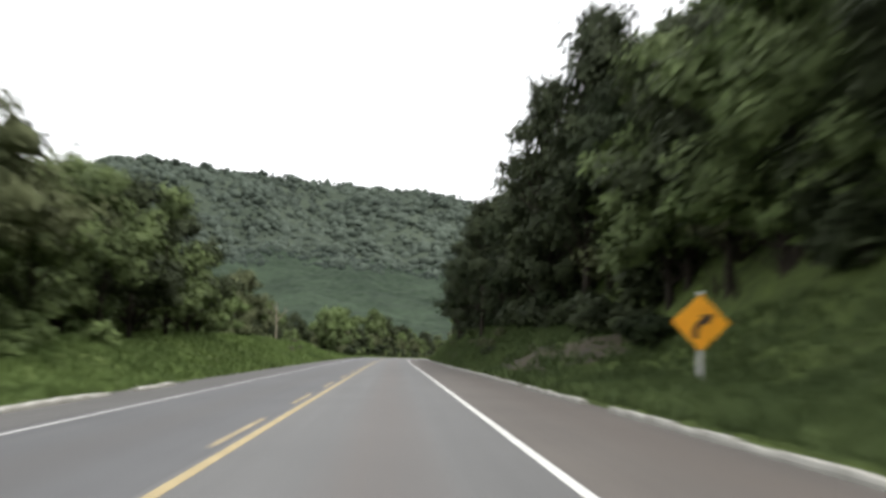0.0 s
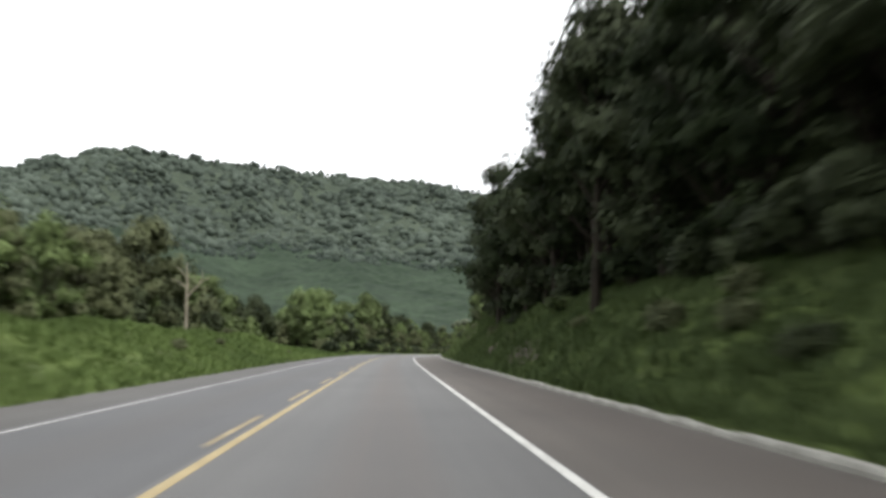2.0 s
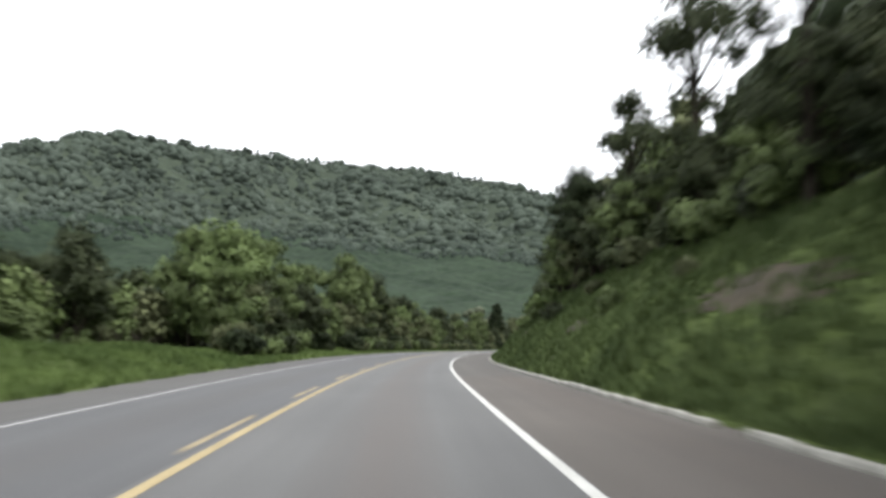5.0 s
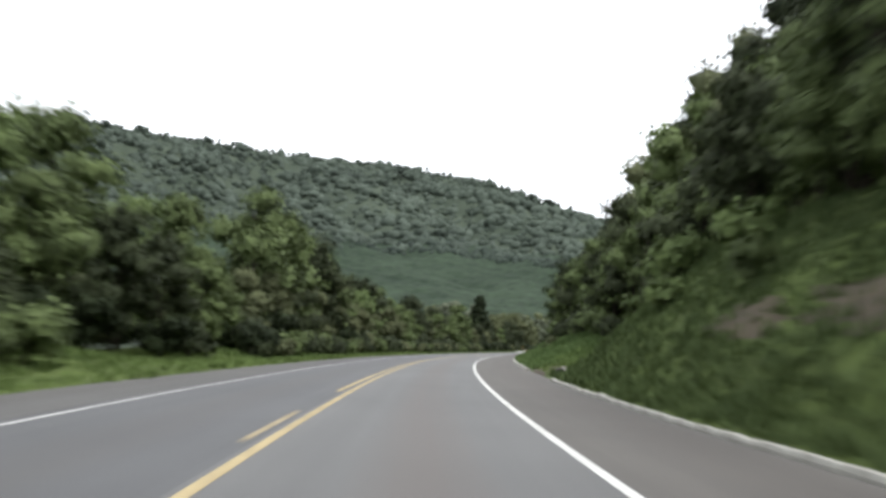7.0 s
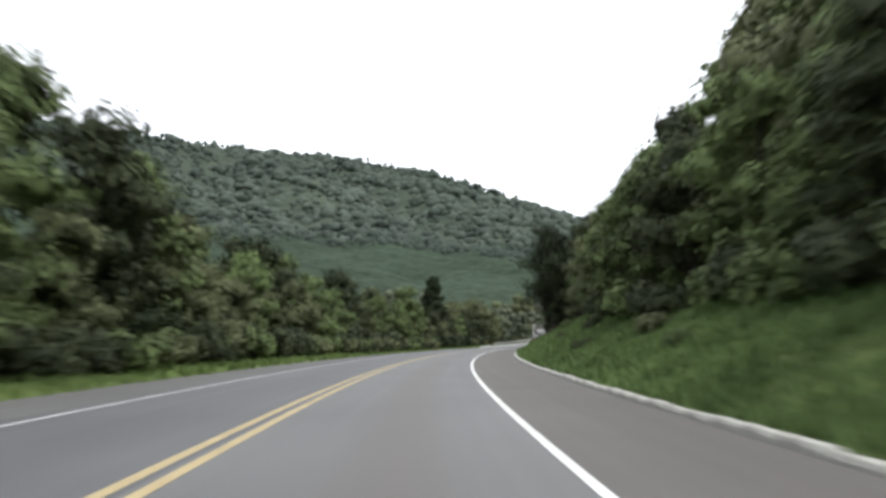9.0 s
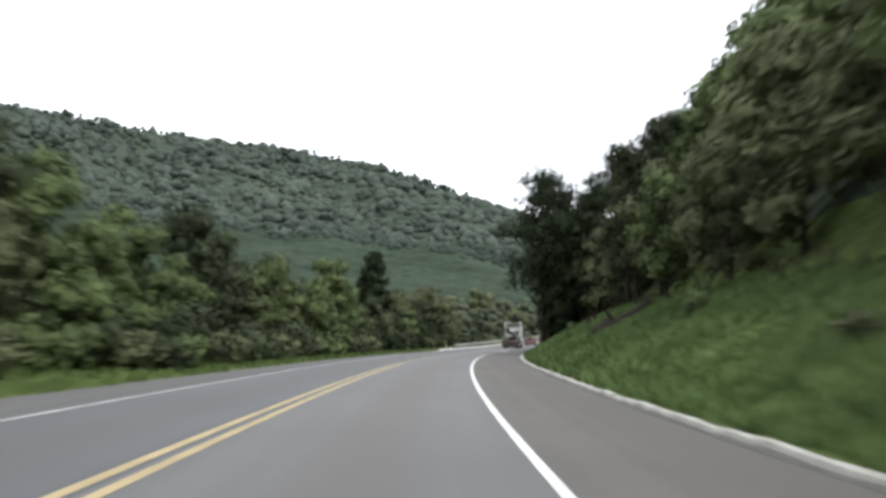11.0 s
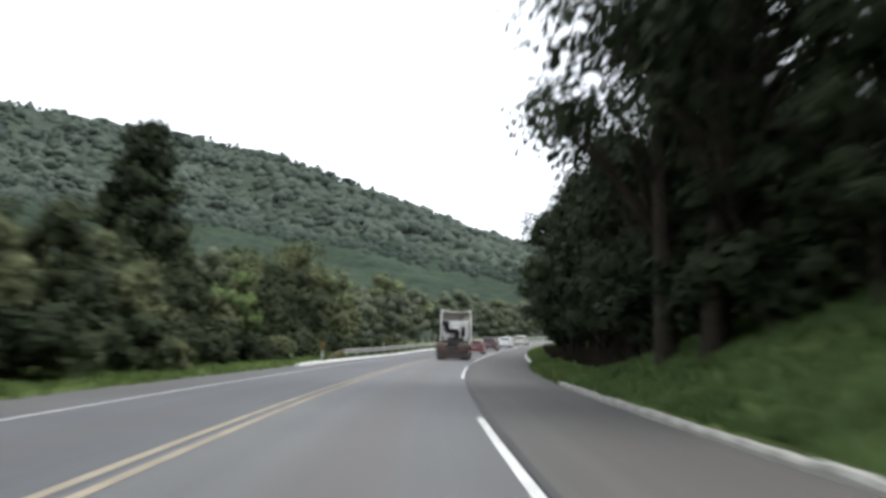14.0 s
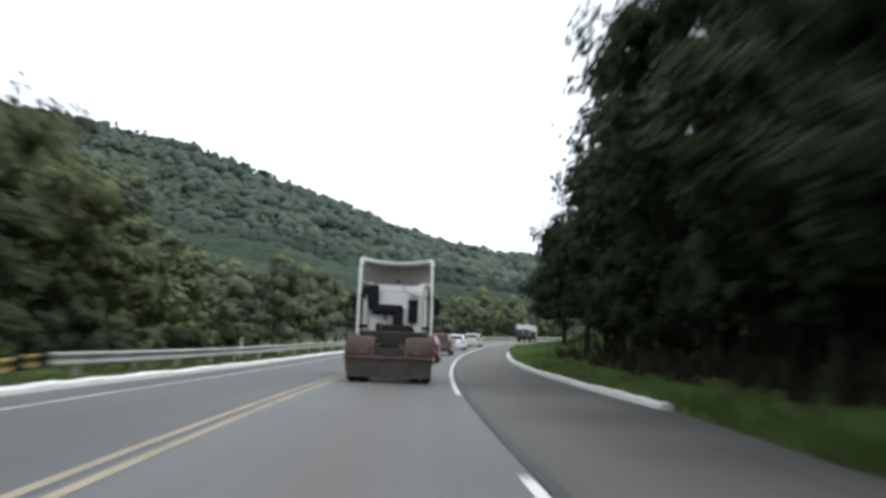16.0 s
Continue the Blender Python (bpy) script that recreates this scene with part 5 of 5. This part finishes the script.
# ---- cars in the queue ----
def car(name, label, body_mat, length, width, height, s, o, wagon=True):
    c = new(name)
    L, W, H = length, width / 2, height
    side = [(0.0, 0.35), (0.02, 0.62), (0.08, 0.95), (0.35 if wagon else 0.75, 1.0), (L * 0.68, 0.98), (L * 0.97, 0.78), (L, 0.55), (L - 0.03, 0.3), (0.06, 0.26)]
    bm = bmesh.new()
    a = [bm.verts.new((-W, y, z)) for y, z in side]
    b = [bm.verts.new((W, y, z)) for y, z in side]
    bm.faces.new(a[::-1])
    bm.faces.new(b)
    for k in range(len(side)):
        j = (k + 1) % len(side)
        bm.faces.new((a[k], a[j], b[j], b[k]))
    bmesh.ops.bevel(bm, geom=bm.edges[:], offset=0.05, segments=2, affect='EDGES')
    part("body", bm, body_mat, c)
    y0, y1 = (0.12, L * 0.7) if wagon else (0.7, L * 0.72)
    bm = box(bmesh.new(), -W + 0.03, W - 0.03, y0, y1, 0.95, H, bev=0.06, taper=(0.8, 0.72))
    cabin = part("cabin", bm, body_mat, c)
    part("rear_window", bm=box(bmesh.new(), -W + 0.2, W - 0.2, y0 - 0.01, y0 + (y1 - y0) * 0.12, 1.0, H - 0.12, taper=(0.86, 0.7)), mat=M_GLASS, parent=cabin, label="dark rear window")
    for sx in (-1, 1):
        part("side_window", bx(sx * (W - 0.16), sx * (W - 0.03), y0 + 0.35, y1 - 0.35, 1.0, H - 0.14, taper=(1, 0.8)), M_GLASS, cabin)
        for ya in (L * 0.18, L * 0.8):
            wheel(c, sx * (W - 0.1), ya, 0.31, 0.2, M_STEEL)
        part("tail_light", bx(sx * (W - 0.26), sx * (W - 0.02), -0.03, 0.06, 0.72, 1.0 if wagon else 0.9, bev=0.015), M_LENS, c, "red tail light")
        part("side_mirror", bx(sx * W, sx * (W + 0.16), L * 0.62, L * 0.66, 0.98, 1.1, bev=0.02), body_mat, c)
    part("bumper", bx(-W + 0.03, W - 0.03, -0.08, 0.1, 0.3, 0.55, bev=0.04), body_mat, c)
    part("number_plate", bx(-0.2, 0.2, -0.1, -0.07, 0.6, 0.7), M_CAB_IN, c)
    on_road(c, s, o)
    tagged(c, label, "car", "queue of cars ahead of the truck")
    return c


M_RED = material("red_car_paint", (0.15, 0.022, 0.022), 0.3, vary=0.1, grain=3, bump=0, coat=0.5)
M_DARKRED = material("dark_red_car_paint", (0.06, 0.012, 0.015), 0.3, vary=0.1, grain=3, bump=0, coat=0.5)
M_WHITECAR = material("white_car_paint", (0.72, 0.73, 0.74), 0.3, vary=0.06, grain=3, bump=0, coat=0.5)
M_CREAM = material("pale_silver_car_paint", (0.55, 0.54, 0.48), 0.35, vary=0.06, grain=3, bump=0, coat=0.5)
car("car", "small bright red hatchback driving ahead of the truck", M_RED, 3.8, 1.62, 1.42, 371.5, 1.85)
car("car", "dark red hatchback with dark rear window", M_DARKRED, 4.1, 1.7, 1.55, 387, 1.85)
car("car", "white saloon car with red tail lights in traffic", M_WHITECAR, 4.3, 1.7, 1.45, 404, 1.75, False)
car("car", "pale silver estate car in slow traffic", M_CREAM, 4.5, 1.72, 1.45, 420, 1.9)

lorry = new("box_lorry")
part("cargo_box", bx(-1.2, 1.2, 0, 6.2, 1.0, 2.95, bev=0.04), M_WHITECAR, lorry, "white cargo box")
part("rear_door", bx(-1.19, -0.02, -0.04, 0.0, 0.95, 2.15, bev=0.01), M_DARKDOOR, lorry, "dark grey rear door")
part("rear_door", bx(0.02, 1.12, -0.04, 0.0, 0.95, 2.15, bev=0.01), M_DARKDOOR, lorry, "dark grey rear door")
part("side_skirt", bx(1.19, 1.23, 0.0, 6.0, 0.6, 1.9, bev=0.01), M_BLACK, lorry)
part("side_skirt", bx(-1.23, -1.19, 0.0, 6.0, 0.6, 2.3, bev=0.01), M_BLACK, lorry)
part("chassis", bx(-0.5, 0.5, 0.2, 8.4, 0.55, 0.98, bev=0.02), M_GREASE, lorry)
part("cab_body", bx(-1.1, 1.1, 6.5, 8.4, 0.6, 2.6, bev=0.1), M_CREAM, lorry)
part("bumper_bar", bx(-1.1, 1.1, -0.02, 0.1, 0.5, 0.66, bev=0.02), M_BLACK, lorry)
for sx in (-1, 1):
    for ya in (1.2, 2.4, 7.3):
        wheel(lorry, sx * 0.98, ya, 0.48, 0.3, M_STEEL)
    part("tail_light", bx(sx * 0.75, sx * 1.05, -0.05, 0, 0.72, 0.86), M_LENS, lorry)
on_road(lorry, 473, 2.0)
tagged(lorry, "lorry with a white cargo box and dark rear", "truck")

# ---- curve warning sign ----
sign = new("warning_sign")
part("post", bx(-0.05, 0.05, 0.02, 0.12, -0.4, 2.56, bev=0.012), M_WOODPOST, sign, "grey square post")
bm = bmesh.new()
outline(bm, [(-0.62, 1.86), (-0.585, 1.82), (-0.035, 1.27), (0.035, 1.27), (0.585, 1.82), (0.62, 1.86), (0.62, 1.92), (0.585, 1.96), (0.035, 2.51), (-0.035, 2.51), (-0.585, 1.96), (-0.62, 1.92)], 0.0, 0.015)
plate = part("sign_plate", bm, M_SIGN, sign, "yellow diamond plate")
bm = bmesh.new()
outline(bm, [(-0.19, 1.53), (-0.05, 1.53), (-0.05, 1.71), (0.0, 1.8), (0.09, 1.89), (0.16, 1.83), (0.29, 2.09), (0.0, 2.07), (0.04, 1.99), (-0.1, 1.88), (-0.18, 1.72)], -0.004, 0.0)
part("arrow", bm, M_SIGN_BLACK, plate, "black arrow curving to the right")
part("cap", bx(-0.08, 0.08, 0.0, 0.14, 2.55, 2.59, bev=0.01), M_POSTWHITE, sign)
x, y = road_xy(18.6, 8.7)
sign.matrix_basis = pose(float(x), float(y), float(road_z(18.6)) + 0.02, 0, 1.5, -6)
tagged(sign, "yellow diamond curve warning sign on a grey post", "road sign")

# ---- delineator posts behind the left kerb ----
def marker(s, o):
    m = new("delineator_post")
    part("post", bx(-0.045, 0.045, -0.04, 0.04, -0.3, 0.7, bev=0.012), M_POSTWHITE, m, "white square post")
    pl = part("marker_plate", bx(-0.14, 0.14, -0.062, -0.04, 0.6, 1.17, bev=0.004), M_SIGN_BLACK, m, "black marker plate")
    for z in (0.63, 0.9):
        bm = outline(bmesh.new(), [(-0.11, z), (-0.04, z), (0.1, z + 0.12), (-0.04, z + 0.24), (-0.11, z + 0.24), (0.03, z + 0.12)], -0.067, -0.062)
        part("chevron", bm, M_MARKER, pl, "yellow chevron")
    x_, y_ = road_xy(s, o)
    m.matrix_basis = pose(float(x_), float(y_), float(ground_z(s, o)), 0, 0, -math.degrees(float(np.interp(s, SG, HEAD))) + 4)
    tagged(m, "white delineator post with yellow and black chevron plate", "delineator post", "chevron posts along the outer curve")


marker(337.6, -5.5)
for s in (367, 395, 423, 452):
    m = new("delineator_post")
    part("post", bx(-0.045, 0.045, -0.04, 0.04, -0.3, 0.9, bev=0.012), M_POSTWHITE, m, "thin white post")
    part("reflector", bx(-0.04, 0.04, -0.05, -0.038, 0.72, 0.84, bev=0.003), M_MARKER, m, "faded yellow reflector")
    m.matrix_basis = place(s, -6.6)
    tagged(m, "thin white delineator post behind the guardrail", "delineator post", "white posts behind the guardrail")

# ---- guardrail ----
rail = tagged(new("guardrail"), "galvanised steel guardrail with a striped sloping end", "guardrail")
M_STRIPE_Y = material("yellow_stripe_paint", (0.34, 0.26, 0.09), 0.6, vary=0.3, grain=8)


def beam(name, s0, s1, mat, step=2.0, label=""):
    """A W-shaped beam that sinks into the ground at its start."""
    prof = [(0.0, -0.165), (0.08, -0.13), (0.08, -0.085), (0.0, -0.02), (0.0, 0.02), (0.08, 0.085), (0.08, 0.13), (0.0, 0.165)]
    n_ = max(2, int(round((s1 - s0) / step)) + 1)
    bm = bmesh.new()
    rows_ = []
    for s in np.linspace(s0, s1, n_):
        top = 0.50 * float(smooth(338.5, 346.5, s)) - 0.02
        a = float(np.interp(s, SG, HEAD))
        ring = []
        for px, pz in prof:
            x_, y_ = road_xy(s, -5.85 + px)
            ring.append(bm.verts.new((float(x_), float(y_), float(road_z(s)) + top + pz)))
        rows_.append(ring)
    for a, b in zip(rows_, rows_[1:]):
        for k in range(len(prof) - 1):
            bm.faces.new((a[k], a[k + 1], b[k + 1], b[k]))
    bmesh.ops.solidify(bm, geom=bm.faces[:], thickness=0.006)
    return part(name, bm, mat, rail, label)


for k in range(9):
    beam("striped_beam", 340.8 + 0.6 * k, 341.4 + 0.6 * k, M_STRIPE_Y if k % 2 else M_BLACK, 0.5)
s = 346.2
while s < 560:
    beam("beam", s, s + 4.0, M_STEEL)
    s += 4.0
post_me = None
for k in range(54):
    s = 344 + 4.0 * k
    if post_me is None:
        post_me = bx(-0.07, 0.07, -0.05, 0.05, -0.4, 0.64, bev=0.008)
        me = bpy.data.meshes.new("rail_post")
        post_me.to_mesh(me)
        post_me.free()
        me.materials.append(M_STEEL)
        post_me = me
    ob = new("rail_post", post_me)
    ob.parent = rail
    x, y = road_xy(s, -5.96)
    drop = 0.35 if s < 346 else 0.0
    ob.matrix_basis = pose(float(x), float(y), float(road_z(s)) - drop, 0, 0, -math.degrees(float(np.interp(s, SG, HEAD))))

# ---- bare forked tree and small things on the left bank ----
dead = new("dead_tree")
v, f = join([tube([(0, 0, -0.3), (0.05, 0, 1.3), (0.0, 0.05, 2.6), (0.05, 0, 3.8), (-0.05, 0, 4.7)], [0.13, 0.11, 0.09, 0.06, 0.03], 8),
             tube([(0.0, 0.05, 2.4), (0.4, 0.05, 2.9), (1.0, 0, 3.5), (1.5, 0.1, 3.8)], [0.075, 0.06, 0.045, 0.02], 7),
             tube([(0.05, 0, 3.5), (-0.3, 0.1, 4.1), (-0.75, 0, 4.5)], [0.05, 0.035, 0.015], 7),
             tube([(0.8, 0, 3.3), (1.0, 0.1, 3.9), (0.95, 0, 4.4)], [0.04, 0.028, 0.012], 6),
             tube([(0.02, 0, 3.0), (-0.5, 0.1, 3.5), (-1.0, 0, 3.6)], [0.045, 0.03, 0.012], 6)])
tk = new("trunk", fast_mesh("trunk", v, f, M_DEADWOOD, True))
tk.parent = dead
dead.matrix_basis = place(97, -11.7, -0.1, 0)
tagged(dead, "pale bare forked tree trunk on the grassy bank", "tree")
# broken drain stone where the kerb ends
ds = new("drain_stone")
v, f = blobs(np.random.default_rng(4), [(0, 0, 0.15), (0.3, 0.25, 0.12)], [0.2, 0.15], 0.8, True, 0.15)
b = new("stone", fast_mesh("stone", v, f, M_KERB, False))
b.parent = ds
# solid dark cylinder stands in for the shade inside the pipe
part("pipe_mouth", cyl(bmesh.new(), (-0.18, -0.12, 0.12), 'y', 0.17, 0.5, 16), M_GREASE, ds, "drain pipe mouth, a solid dark fill for its inner shade")
ds.matrix_basis = place(177.2, 6.9)
tagged(ds, "broken concrete drain stone at the kerb's end", "stone")


# ---- dark fallen trunks on the second bank ----
def fallen(points, r0, r1):
    """A trunk lying up the slope through (s, o) points, with two broken stubs."""
    log = new("fallen_log")
    P = []
    for s, o in points:
        x, y = road_xy(s, o)
        P.append((float(x), float(y), float(ground_z(s, o)) + r0 * 0.15))
    base = Vector(P[0])
    P = [np.array(Vector(q) - base) for q in P]
    R = np.linspace(r0, r1, len(P)) * np.array([0.25 if k in (0, len(P) - 1) else (1.1 if k % 2 else 0.85) for k in range(len(P))])
    v, f = join([tube(P, R, 10)] + [tube([P[k], P[k] + np.array(d) * 0.5, P[k] + np.array(d)], [R[k] * 0.5, R[k] * 0.4, R[k] * 0.2], 6) for k, d in ((1, (0.3, 0.5, 0.6)), (2, (-0.4, 0.3, 0.7)))])
    t = new("trunk", fast_mesh("trunk", v, f, M_ROT, True))
    t.parent = log
    log.matrix_basis = Matrix.Translation(base)
    tagged(log, "dark rotten tree trunk fallen down the grassy bank", "log", "fallen trunks on the bank")


M_ROT = material("rotten_dark_wood", spec=0.12, color=(0.022, 0.017, 0.013), rough=0.95, vary=0.4, grain=6, bump=0.8)
fallen([(262.0, 9.0), (262.4, 9.25), (264.0, 10.1), (265.4, 11.1), (267.2, 11.8), (269.2, 12.9), (271, 13.8)], 0.4, 0.3)
fallen([(273.6, 9.8), (274.1, 10.0), (276, 10.8), (277.6, 11.3), (279.5, 12.1), (281, 12.6)], 0.27, 0.2)
